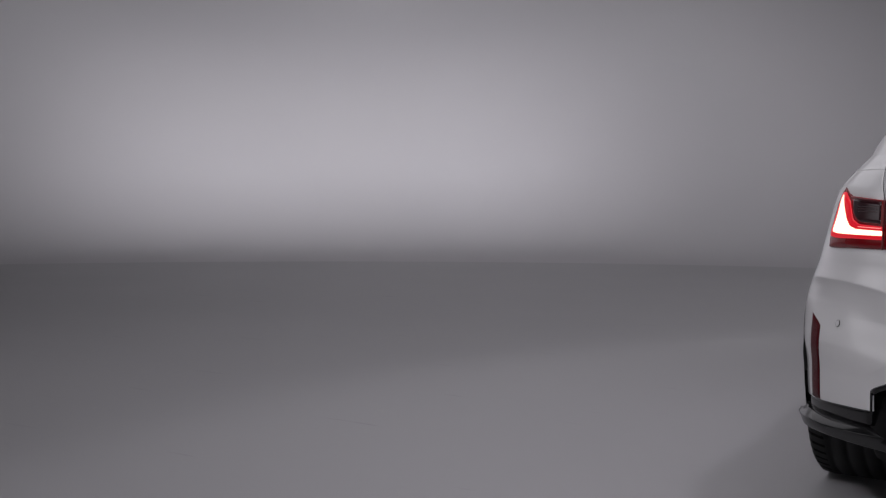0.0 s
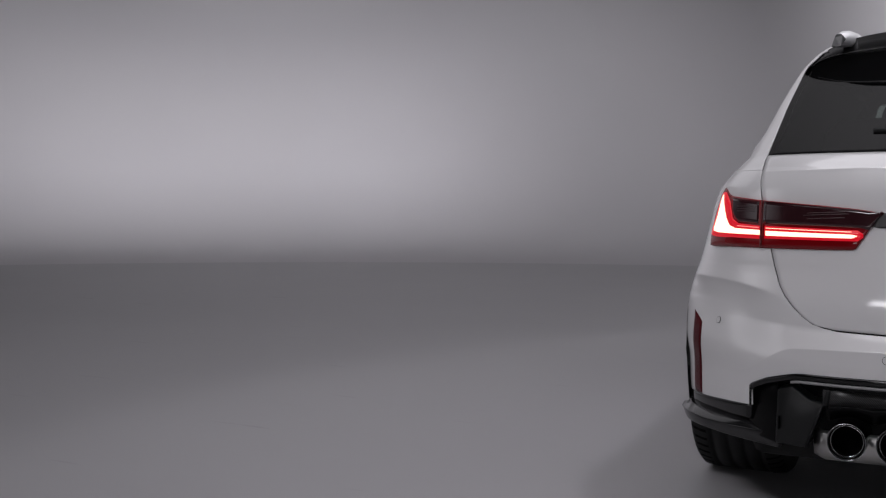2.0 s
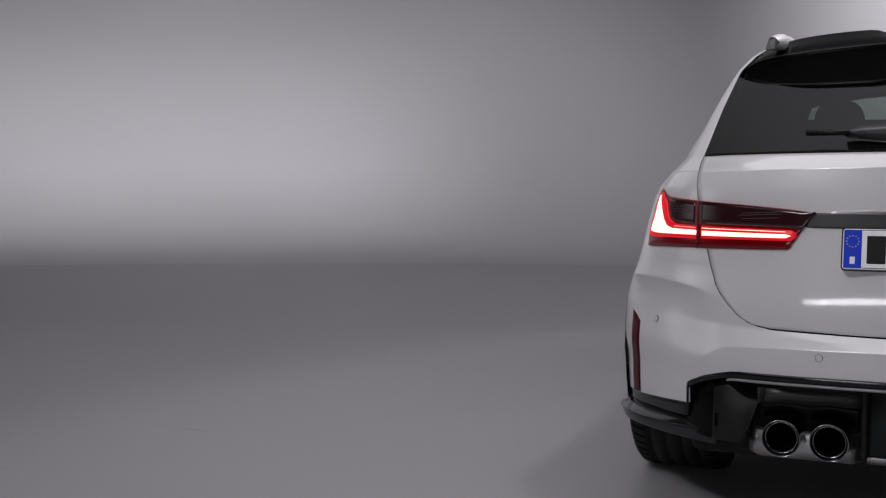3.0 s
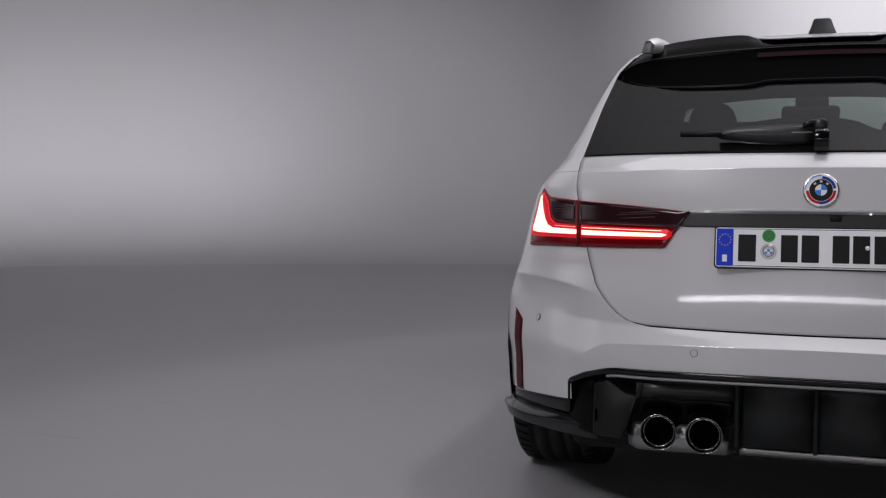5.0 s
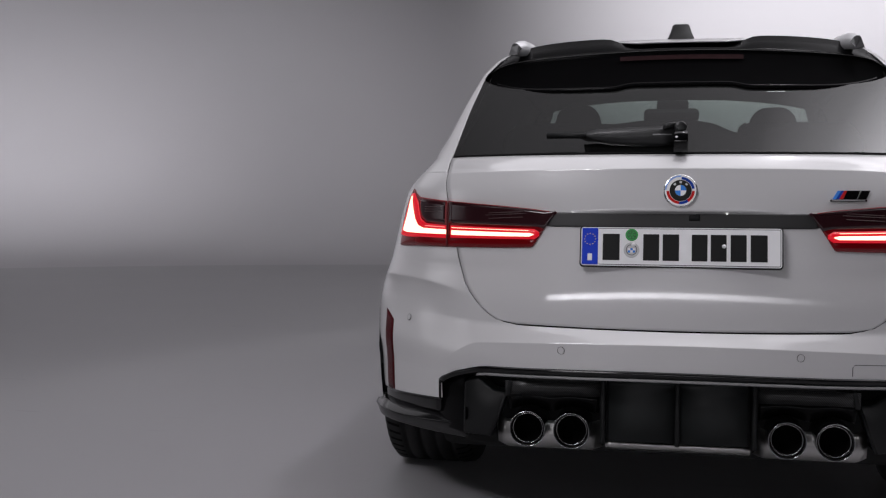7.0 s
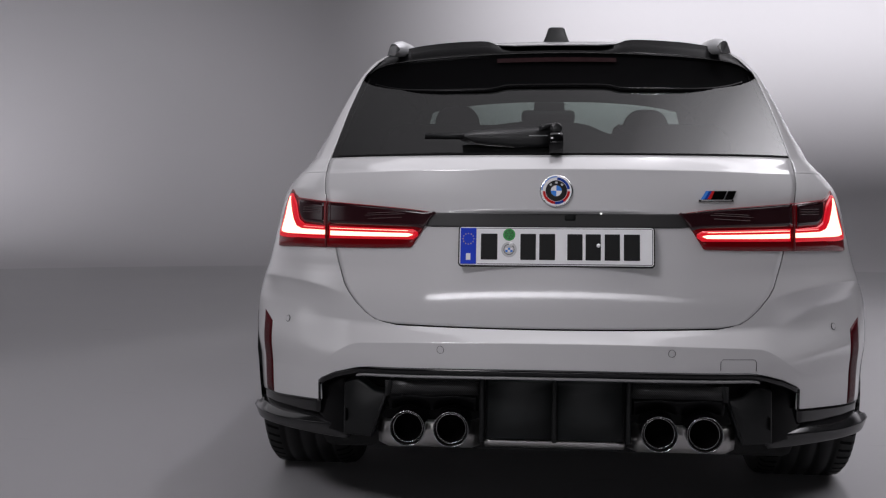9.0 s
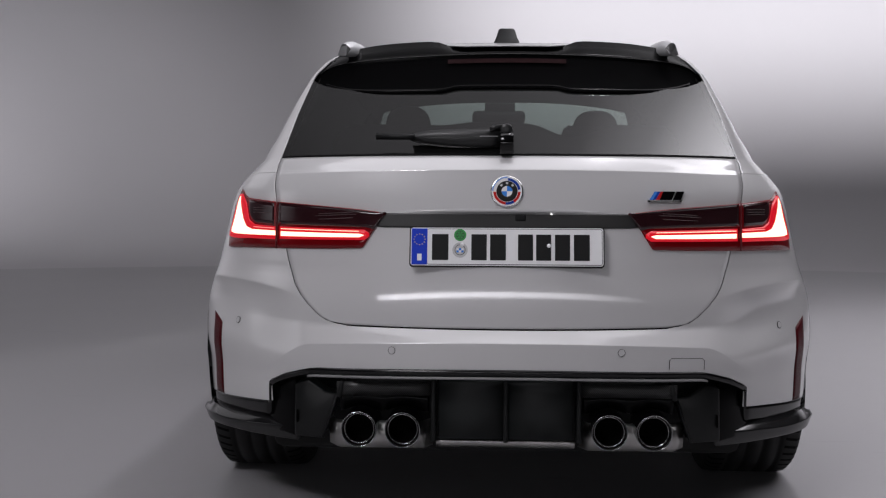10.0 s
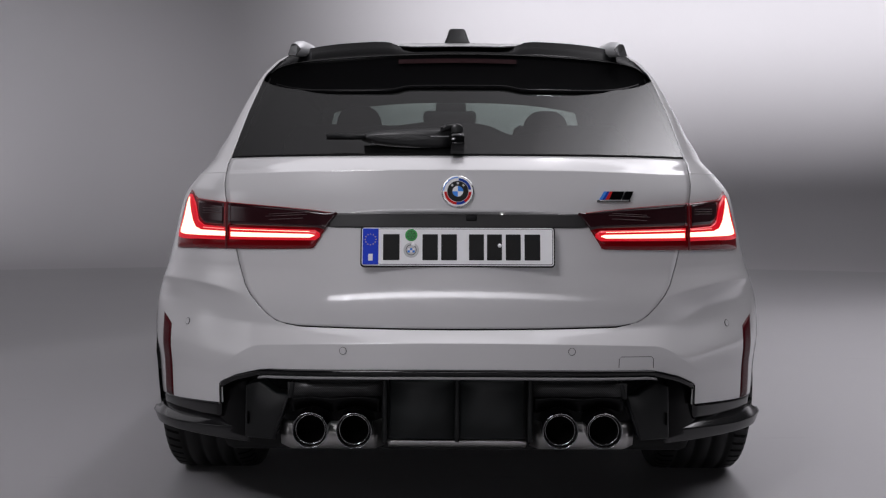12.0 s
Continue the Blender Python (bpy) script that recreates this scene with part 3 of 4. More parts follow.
for sgn in (1, -1):
    # pillar beside the rear window, and the roof side above the doors
    rows = []
    for i in range(37):
        z = 1.0 + 0.045 * i / 12 if i < 12 else 1.045 + 0.34 * (i - 12) / 24
        if z < 1.045:  # the shoulder of the quarter panel
            row = [(sgn * x, y, zz) for x, y, zz in upper_row(z)]
            y1 = row[-1][1]
            rows.append(row + [(row[-1][0], y1 + (1.0 - y1) * k / 4, z) for k in range(1, 5)])
            continue
        xg, xo = lerp(GLASS_X, z) + 0.003, smooth(GREEN, z)[0]
        ye, row = window_y(xg, z), []
        d = (ye - window_y(0, z)) / (1 - (1 - (xg / xo) ** 2.3) ** (1 / 2.3))
        p0 = math.asin((xg / xo) ** 1.15)
        for k in range(K + 1):
            x = xo * math.sin(p0 + (math.pi / 2 - p0) * k / K) ** (1 / 1.15)
            y = window_y(0, z) + d * (1 - max(0, 1 - (x / xo) ** 2.3) ** (1 / 2.3)) - 0.001
            # the foot of the pillar runs on from the quarter panel
            q0 = phi_at(xg, 1.045)
            bx, by, bz = corner(q0 + (90 - q0) * k / K, 1.045)
            w = 1 - ease((z - 1.045) / 0.075)
            row.append((sgn * (x + (bx - x) * w * (k / K)), y + (by + window_y(0, z) - window_y(0, 1.045) - y) * w * (k / K), z))
        y1 = row[-1][1]
        for k in range(1, 5):
            row.append((sgn * xo, y1 + (1.0 - y1) * k / 4, z))
        rows.append(row)
    part("pillar", grid(rows, depth=0.003), PAINT, car, "light grey rear pillar")
    rows = []
    for i in range(13):
        z = 1.062 + 0.28 * i / 12
        xo = smooth(GREEN, z)[0]
        y0 = 0.98
        y1 = 3.05 - (z - 1.045) * 2.3
        rows.append([(sgn * (xo + 0.05 * bump(z, 1.05, 0.12) * math.sin(math.pi * k / 24) + flare(y0 + (y1 - y0) * k / 24) * ease((z - 1.1) / 0.2)), y0 + (y1 - y0) * k / 24, z) for k in range(25)])
    side = part("side_window", grid(rows), SIDE_GLASS, car, "dark tinted side glass")
    for y in (1.32, 2.24):
        part("door_pillar", grid([[(sgn * (smooth(GREEN, z)[0] + 0.004 + 0.05 * bump(z, 1.05, 0.12) * math.sin(math.pi * min(1, (y - 0.6) / 2.4)) + flare(y) * ease((z - 1.1) / 0.2)), y + d - (z - 1.05) * 0.15, z) for d in (-0.04, 0.04)] for z in [1.06 + 0.285 * i / 8 for i in range(9)]], depth=0.004), GLOSS_BLACK, side, "gloss black pillar cover")
    # frame over and under the side glass
    rows = []
    for i in range(30):
        y = 0.62 + 1.93 * i / 29
        rows.append([(sgn * (x + flare(y)), y, z + flare(y) * 0.25 - max(0, y - 2.1) ** 2 * 0.10) for x, z in ((0.600, 1.338), (0.585, 1.36), (0.563, 1.375), (0.54, 1.385 - 0.004))])
    part("roof_side", grid(rows, depth=0.004), PAINT, car, "light grey roof side")
    part("window_trim", tube([(sgn * (0.765 + 0.05 * math.sin(math.pi * i / 24)), 0.95 + 2.05 * i / 24, 1.058) for i in range(25)], 0.009), GLOSS_BLACK, car, "gloss black window trim")
    # windscreen pillar
    part("windscreen_pillar", tube([(sgn * (0.80 - 0.165 * i / 12), 3.06 - 0.58 * i / 12, 1.04 + 0.345 * i / 12) for i in range(13)], 0.036), PAINT, car, "light grey windscreen pillar")
    # roof rail
    sections = []
    for y, xo, xi, z in ((0.440, 0.511, 0.493, 1.401), (0.456, 0.500, 0.4815, 1.4105), (0.49, 0.493, 0.4746, 1.4162), (0.60, 0.485, 0.4654, 1.4215), (0.75, 0.481, 0.4614, 1.426), (1.1, 0.479, 0.459, 1.430), (1.7, 0.479, 0.459, 1.432), (2.2, 0.484, 0.464, 1.424), (2.38, 0.488, 0.470, 1.405), (2.44, 0.490, 0.472, 1.388)):
        foot = min(roof_z(xo, y) - 0.003, z - 0.01) if y > 0.48 else 1.364
        wide = 0.009 * ease((0.50 - y) / 0.06)
        lean = 0.010 * ease((0.455 - y) / 0.01)
        ring = [(xo + wide, y - lean, foot), (xo + 0.002, y, z - 0.010), (xo - 0.001, y, z - 0.003), (xo - 0.005, y, z), (xi + 0.004, y, z), (xi - 0.002, y, z - 0.004), (xi - 0.012, y, z - 0.016), (xi - 0.018 + wide * 2.2, y - lean, foot)]
        sections.append([(sgn * a, b, c) for a, b, c in ring])
    rail = part("roof_rail", grid(sections, closed=True, weld=False), RAIL, car, "satin aluminium roof rail")
    end = bmesh.new()
    end.faces.new([end.verts.new(p) for p in sections[0]])
    bmesh.ops.recalc_face_normals(end, faces=end.faces)
    part("rail_end", thick(end, 0.002), RAIL_SHADE, rail, "end face of the rail with its shade painted in", False)
part("windscreen", grid([[((0.79 - 0.16 * i / 10) * k / 12, 3.12 - 0.62 * i / 10 - 0.08 * (k / 12) ** 2, 1.03 + 0.372 * i / 10) for k in range(-12, 13)] for i in range(11)]), CLEAR, car, "clear windscreen")

# underside and wheel wells
part("underbody", box(-0.70, 0.70, 0.30, 4.45, 0.17, 0.24, 0.03), MATT_BLACK, car, "black underbody")
for sgn in (1, -1):
    part("side_skirt", box(sgn * 0.90 - 0.03, sgn * 0.90 + 0.02, 1.22, 3.30, 0.19, 0.31, 0.012), GLOSS_BLACK, car, "gloss black side skirt")
    for a in (AXLE_REAR, AXLE_FRONT):
        rows = []
        for i in range(41):
            t = radians(-8 + 196 * i / 40)
            rows.append([])
            for dx, r in ((-0.10, ARCH), (-0.004, ARCH), (0.0015, ARCH + 0.004), (0.001, ARCH + 0.011)):
                y, z = a + r * math.cos(t), max(0.30, TYRE + r * math.sin(t))
                w = flank(y, z)
                if a == AXLE_REAR and y < corner(90, z)[1]:
                    y0, ww, d, n = smooth(LEVELS, z)
                    w = ww * (1 - max(0.0, 1 - (y - y0) / d) ** n) ** (1 / n)
                bulge = 0.009 * ease((0.49 - z) / 0.05) + 0.006 * ease((z - 0.59) / 0.03) * ease((0.70 - z) / 0.03)
                rows[-1].append((sgn * (w + dx + (bulge if a == AXLE_REAR and dx > 0 and sgn < 0 else 0)), y, TYRE + r * math.sin(t)))
        part("arch_lip", grid(rows), GLOSS_BLACK, car, "black wheel arch lip")
        rows = [[(sgn * x, a + ARCH * math.cos(radians(t)), TYRE + ARCH * math.sin(radians(t))) for x in (0.60, 0.90)] for t in range(-20, 201, 10)]
        part("wheel_well", grid(rows), MATT_BLACK, car, "black wheel well liner")
        part("wheel_well_wall", grid([[(sgn * 0.6, a + r * math.cos(radians(t)), TYRE + max(-0.16, r * math.sin(radians(t)))) for t in range(-30, 211, 10)] for r in (0.02, 0.34)]), MATT_BLACK, car, "black wheel well wall")


# ---- wheels ----
def wheel():
    """Tyre, rim with ten spokes and brake disc, about the origin, axle along x, outer side at +x."""
    w = new("wheel")
    w.parent = car
    prof = [(0.235, -0.135), (0.30, -0.142), (0.322, -0.140), (0.334, -0.128), (0.339, -0.10)]
    for g in (-0.075, -0.025, 0.025, 0.075):
        prof += [(0.340, g - 0.007), (0.333, g - 0.005), (0.333, g + 0.005), (0.340, g + 0.007)]
    prof += [(0.339, 0.10), (0.334, 0.128), (0.322, 0.140), (0.30, 0.142), (0.235, 0.135)]
    tyre = part("tyre", lathe(prof, (0, 0, 0), "x", 72), RUBBER, w, "black road tyre with grooved tread")
    bm = bmesh.new()
    for sgn in (1, -1):  # sipes of the tread shoulders
        for i in range(60):
            a = math.tau * i / 60
            u, v = Vector((0, math.cos(a), math.sin(a))), Vector((0, -math.sin(a), math.cos(a)))
            pts = []
            for x, r in ((0.090, 0.3405), (0.104, 0.3398), (0.127, 0.3352), (0.139, 0.3238)):
                for k in (-1, 1):
                    pts.append(Vector((sgn * x, 0, 0)) + u * (r + 0.0012) + v * (k * 0.0055 + (x - 0.09) * 0.25))
            vs = [bm.verts.new(p) for p in pts]
            for k in range(3):
                bm.faces.new((vs[2 * k], vs[2 * k + 1], vs[2 * k + 3], vs[2 * k + 2]))
    tagged(part("tread", bm, SEAM, tyre, "dark cut sipes across the tread shoulder", False), kind="stuff")
    part("rim", lathe([(0.236, -0.12), (0.232, -0.10), (0.222, 0.0), (0.225, 0.09), (0.243, 0.118), (0.246, 0.125), (0.236, 0.122)], (0, 0, 0), "x", 60), CHROME, w, "dark metal rim")
    for i in range(10):
        bm = box(0.075, 0.112, -0.014, 0.014, 0.03, 0.23, 0.005)
        bmesh.ops.rotate(bm, verts=bm.verts, cent=(0, 0, 0), matrix=Matrix.Rotation(math.tau * i / 10, 3, "X"))
        part("spoke", bm, CHROME, w)
    part("hub", lathe([(0.001, 0.118), (0.04, 0.116), (0.06, 0.105), (0.062, 0.05)], (0, 0, 0), "x", 32), CHROME, w)
    part("brake_disc", lathe([(0.06, 0.0), (0.19, 0.0), (0.19, -0.03), (0.06, -0.03)], (0, 0, 0), "x", 48), STEEL, w)
    return w


first = wheel()
first.matrix_basis = pose(0.806, AXLE_REAR, TYRE)
copy_thing(first, pose(-0.806, AXLE_REAR, TYRE, 0, 0, 180))
copy_thing(first, pose(0.775, AXLE_FRONT, TYRE))
copy_thing(first, pose(-0.775, AXLE_FRONT, TYRE, 0, 0, 180))


# ---- car: tail details ----
def normal(x, z, fn=rear):
    e = 0.004
    a = Vector((2 * e, fn(x + e, z) - fn(x - e, z), 0))
    b = Vector((0, fn(x, z + e) - fn(x, z - e), 2 * e))
    n = a.cross(b).normalized()
    return n if n.y < 0 else -n


def on_tail(x, z, off, fn=rear):
    return Vector((x, fn(x, z), z)) + normal(x, z, fn) * off


def strip(xs, tops, bottoms, off, depth=0.012, cols=30, rows=6, fn=rear, taper=0.0):
    """A solid laid on the tail between an upper and a lower line over xs."""
    lo, hi = list(zip(xs, bottoms)), list(zip(xs, tops))
    pts = []
    for i in range(rows + 1):
        row = []
        for j in range(cols + 1):
            s = j / cols
            x = xs[0] + (xs[-1] - xs[0]) * s
            z = lerp(lo, x) + (lerp(hi, x) - lerp(lo, x)) * i / rows
            row.append(on_tail(x, z, off - (taper if i in (0, rows) or j in (0, cols) else 0), fn))
        pts.append(row)
    bm = grid(pts, weld=True)
    bm.normal_update()
    if sum(f.normal.y for f in bm.faces) > 0:
        bmesh.ops.reverse_faces(bm, faces=bm.faces)
    return thick(bm, depth)


def both(name, make, mat, parent=None, label=""):
    """The same part on both sides; parent is one part or a pair."""
    out = []
    for i, sgn in enumerate((1, -1)):
        bm = make()
        if sgn < 0:
            mirrored(bm)
        out.append(part(name, bm, mat, parent[i] if isinstance(parent, list) else parent or car, label))
    return out


# tail lamps: red housing, smoked panels, lit strips
lamps = both("tail_lamp", lambda: strip([0.326, 0.340, 0.392, 0.482, 0.661, 0.760, 0.778, 0.794, 0.808, 0.822, 0.832, 0.843], [0.888, 0.888, 0.895, 0.903, 0.916, 0.926, 0.936, 0.952, 0.930, 0.900, 0.850, 0.800], [0.885, 0.872, 0.790, 0.787, 0.783, 0.781, 0.780, 0.779, 0.778, 0.777, 0.777, 0.779], 0.006, 0.03, 64, 10, taper=0.0025), RED_LENS, None, "lit red tail lamp with smoked upper panel")
both("inner_panel", lambda: strip([0.3262, 0.340, 0.359, 0.380, 0.482, 0.647], [0.8880, 0.8880, 0.8905, 0.8925, 0.9020, 0.9140], [0.8850, 0.8705, 0.8405, 0.846, 0.848, 0.850], 0.0068, 0.002, 30, 5, taper=0.0003), SMOKE_LENS, lamps, "smoked lens panel")
both("outer_panel", lambda: strip([0.662, 0.730, 0.745, 0.758], [0.912, 0.919, 0.921, 0.917], [0.849, 0.852, 0.862, 0.895], 0.0068, 0.002, 16, 5, taper=0.0003), SMOKE_LENS, lamps, "smoked lens panel")
both("glow_edge", lambda: strip([0.372, 0.384, 0.640], [0.832, 0.840, 0.845], [0.822, 0.812, 0.810], 0.0105, 0.004, 20, 3, taper=0.002), LED_EDGE, lamps, "red glowing lamp surround")
both("glow_edge", lambda: strip([0.650, 0.728, 0.750, 0.764, 0.785, 0.796, 0.812, 0.828, 0.836], [0.844, 0.849, 0.862, 0.912, 0.937, 0.936, 0.895, 0.840, 0.815], [0.808, 0.808, 0.808, 0.807, 0.806, 0.806, 0.806, 0.808, 0.811], 0.0095, 0.004, 44, 6, taper=0.002), LED_EDGE, lamps, "red glowing lamp surround")
both("led_strip", lambda: strip([0.386, 0.396, 0.634], [0.826, 0.8285, 0.8310], [0.824, 0.8190, 0.8180], 0.0125, 0.004, 20, 2, taper=0.001), LED, lamps, "white-hot lit strip")
both("led_strip", lambda: strip([0.650, 0.736, 0.758, 0.771, 0.782, 0.790, 0.797, 0.808, 0.822], [0.8325, 0.8345, 0.8420, 0.862, 0.893, 0.930, 0.916, 0.870, 0.830], [0.8195, 0.819, 0.819, 0.819, 0.819, 0.819, 0.819, 0.820, 0.823], 0.0110, 0.004, 44, 5, taper=0.001), LED, lamps, "white-hot lit strip")
for z, x0, x1 in ((0.8815, 0.42, 0.52), (0.8755, 0.41, 0.53), (0.8665, 0.42, 0.52)):
    both("lens_line", lambda: strip([x0, x1], [z + 0.0016 + (x1 - x0) * 0.05, z + 0.0016], [z + (x1 - x0) * 0.05, z], 0.0076, 0.0008, 8, 1), LENS_LINE, lamps, "thin reflective line in the lens")
for z in (0.897, 0.890, 0.883):
    both("lens_line", lambda: strip([0.672, 0.735], [z + 0.0018, z + 0.0018], [z, z], 0.0076, 0.0008, 8, 1), LENS_LINE, lamps, "thin reflective line in the lens")
both("strip_line", lambda: strip([0.40, 0.634], [0.8360, 0.8392], [0.8347, 0.8378], 0.0118, 0.001, 12, 1), LED, lamps, "thin lit line")
both("strip_line", lambda: strip([0.656, 0.728], [0.8405, 0.8425], [0.8385, 0.8405], 0.0118, 0.001, 8, 1), LED_PINK, lamps, "thin lit line")
both("lamp_rim", lambda: strip([0.345, 0.392, 0.482, 0.661, 0.760], [0.8885, 0.8952, 0.9032, 0.9162, 0.9262], [0.8868, 0.8932, 0.9012, 0.9142, 0.9242], 0.0088, 0.002, 40, 1), LED_RIM, lamps, "thin red lit rim")
both("lamp_joint", lambda: strip([0.6475, 0.6505], [0.915, 0.915], [0.782, 0.782], 0.0128, 0.004, 1, 14), JOINT, lamps, "dark joint across the lamp")

# dark bar above the plate, with camera and a small glowing dot
handle = part("handle_strip", strip([-0.354, -0.330, 0.330, 0.354], [0.852, 0.8865, 0.8865, 0.852], [0.850, 0.848, 0.848, 0.850], 0.0025, 0.004, 60, 8, fn=hatch), STRIP, car, "dark strip under the tailgate ledge")
part("rear_camera", box(0.022, 0.052, -0.003, 0.03, 0.866, 0.8835, 0.004), SATIN_BLACK, handle, "small black camera housing")

# number plate


def rounded(x0, x1, z0, z1, r, n=5):
    pts = []
    for cx, cz, a0 in ((x1 - r, z1 - r, 0), (x0 + r, z1 - r, 90), (x0 + r, z0 + r, 180), (x1 - r, z0 + r, 270)):
        pts += [(cx + r * math.cos(radians(a0 + 90 * i / n)), cz + r * math.sin(radians(a0 + 90 * i / n))) for i in range(n + 1)]
    return pts


plate = part("number_plate", slab(rounded(-0.2595, 0.2595, 0.7405, 0.8495, 0.009), -0.0115, 0.001), PLATE_BLACK, car, "white number plate with blue band", False, Matrix.Translation((0, rear(0, 0.795) + 0.0095, 0.7965)) @ Matrix.Rotation(-math.atan(0.19), 4, "X") @ Matrix.Translation((0, 0, -0.795)))
part("plate_face", slab(rounded(-0.2560, 0.2560, 0.7440, 0.8460, 0.007), -0.0135, -0.010), PLATE_WHITE, plate, "white plate foil", False)
part("border", slab(rounded(-0.2110, 0.2535, 0.7465, 0.8435, 0.005), -0.0141, -0.0125), PLATE_BLACK, plate, "black border line", False)
part("field", slab(rounded(-0.2110, 0.2520, 0.7480, 0.8420, 0.004), -0.0147, -0.0130), PLATE_WHITE, plate, "white plate field", False)
band = part("blue_band", box(-0.2535, -0.2115, -0.0154, -0.0140, 0.7465, 0.8435, 0.0006, 1), PLATE_BLUE, plate, "blue band with ring of stars", False)
for i in range(12):
    a = math.tau * i / 12
    part("star", lathe([(0.0001, 0), (0.0014, 0)], (-0.2325 + 0.0145 * math.cos(a), -0.0159, 0.814 + 0.0145 * math.sin(a)), "y", 8), YELLOW, band, "", False)
part("bar", box(-0.2385, -0.2265, -0.0162, -0.0150, 0.757, 0.775, 0.0006, 1), WHITE, band, "pale bar", False)
for x0, x1 in ((-0.199, -0.155), (-0.094, -0.053), (-0.044, -0.002), (0.030, 0.070), (0.078, 0.118), (0.128, 0.168), (0.178, 0.220)):
    part("bar", box(x0, x1, -0.0164, -0.0140, 0.7585, 0.8285, 0.0012, 1), PLATE_BLACK, plate, "black bar", False)
for z, mat, r in ((0.826, GREEN_FOIL, 0.0165), (0.786, SILVER_FOIL, 0.0205)):
    seal = part("sticker", lathe([(0.0001, 0), (r - 0.001, 0), (r, 0.001)], (-0.124, -0.0160, z), "y", 32), mat, plate, "round sticker", False)
    part("sticker_ring", lathe([(r * 0.62, -0.0004), (r * 0.66, -0.0006), (r * 0.70, -0.0004)], (-0.124, -0.0160, z), "y", 32), STRIP, seal, "thin dark ring", False)
    if mat is SILVER_FOIL:
        for i in range(2):
            for j in range(3):
                part("lozenge", box(-0.1335 + 0.0065 * j, -0.1275 + 0.0065 * j, -0.0168, -0.0158, 0.779 + 0.006 * i, 0.7845 + 0.006 * i, 0.0), (BLUE, WHITE)[(i + j) % 2], seal, "", False)
    else:
        for i in range(6):
            a = math.tau * i / 6
            part("spoke_mark", box(-0.001, 0.001, -0.0006, 0.0003, 0.003, 0.010, 0.0), STRIP, seal, "", False, Matrix.Translation((-0.124, -0.0160, z)) @ Matrix.Rotation(a, 4, "Y"))
for x, z in ((-0.119, 0.800), (0.112, 0.798)):
    part("screw_cap", lathe([(0.0001, -0.004), (0.004, -0.003), (0.0055, 0.0)], (x, -0.0165, z), "y", 16), WHITE, plate, "white screw cap")

WHITE_GLOW = glow("glowing_white", (1, 1, 1), 1.6)
part("glow_dot", box(0.117, 0.122, -0.004, 0.012, 0.8845, 0.8865, 0.0), WHITE_GLOW, handle, "tiny glowing white dot", False)

# round emblem on the tailgate, drawn as plain rings
EMBLEM = Vector((0, 0, 0))
emblem = part("emblem", lathe([(0.0001, -0.004), (0.040, -0.004), (0.0435, -0.003), (0.0445, 0.0), (0.0445, 0.012)], EMBLEM, "y", 64), ALU, car, "round emblem with coloured rings", matrix=Matrix.Translation((0, rear(0, 0.946) - 0.002, 0.946)) @ Matrix.Rotation(-math.atan(0.205), 4, "X"))


def ring_piece(r0, r1, a0, a1, y, n=20):
    pts = [[EMBLEM + Vector((r * math.cos(radians(a0 + (a1 - a0) * i / n)), y, r * math.sin(radians(a0 + (a1 - a0) * i / n)))) for i in range(n + 1)] for r in (r0, r1)]
    bm = grid(pts, weld=False)
    bm.normal_update()
    if sum(f.normal.y for f in bm.faces) > 0:
        bmesh.ops.reverse_faces(bm, faces=bm.faces)
    return bm


for a0, a1, mat in ((8, 86, NAVY), (182, 264, RED), (264, 304, NAVY), (304, 358, RED)):
    part("colour_ring", ring_piece(0.0295, 0.0365, a0, a1, -0.0048), mat, emblem, "", False)
part("outer_arc", ring_piece(0.0365, 0.0402, 88, 178, -0.0048), PALE_BLUE, emblem, "", False)
for a in (132, 90, 48):
    part("mark", ring_piece(0.0195, 0.0250, a - 8, a + 8, -0.0054, 4), SILVER_FOIL, emblem, "", False)
part("white_ring", ring_piece(0.0285, 0.0405, 0, 360, -0.0044, 48), WHITE, emblem, "", False)
part("black_ring", ring_piece(0.0155, 0.0285, 0, 360, -0.0050, 48), PLATE_BLACK, emblem, "", False)
for q in range(4):
    part("quarter", ring_piece(0.0001, 0.0145, 90 * q, 90 * q + 90, -0.0056, 10), (WHITE, BLUE)[(q + 1) % 2], emblem, "", False)
part("thin_ring", ring_piece(0.0145, 0.0158, 0, 360, -0.0058, 40), ALU, emblem, "", False)

# badge: slanted stripes and dark bars
badge = part("badge", strip([0.380, 0.474], [0.924, 0.924], [0.919, 0.919], 0.005, 0.005, 8, 1), GLOSS_BLACK, car, "dark badge with coloured stripes")
for x0, x1, mat in ((0.385, 0.393, BLUE), (0.393, 0.401, NAVY), (0.401, 0.411, RED)):
    pts = [[on_tail(x + s * 0.014, 0.925 + 0.022 * s, 0.005) for x in (x0, x1)] for s in (0, 0.5, 1)]
    part("stripe", grid(pts, depth=0.004), mat, badge, "", False)
part("underline", strip([0.386, 0.468], [0.9228, 0.9228], [0.9202, 0.9202], 0.0062, 0.001, 8, 1), LIP_GREY, badge, "pale line under the badge")
for x0, x1 in ((0.412, 0.446), (0.450, 0.472)):
    pts = [[on_tail(x + s * 0.010, 0.925 + 0.022 * s, 0.006) for x in (x0, (x0 + x1) / 2, x1)] for s in (0, 0.5, 1)]
    part("bar", grid(pts, depth=0.005), GLOSS_BLACK, badge, "dark chrome bar", False)

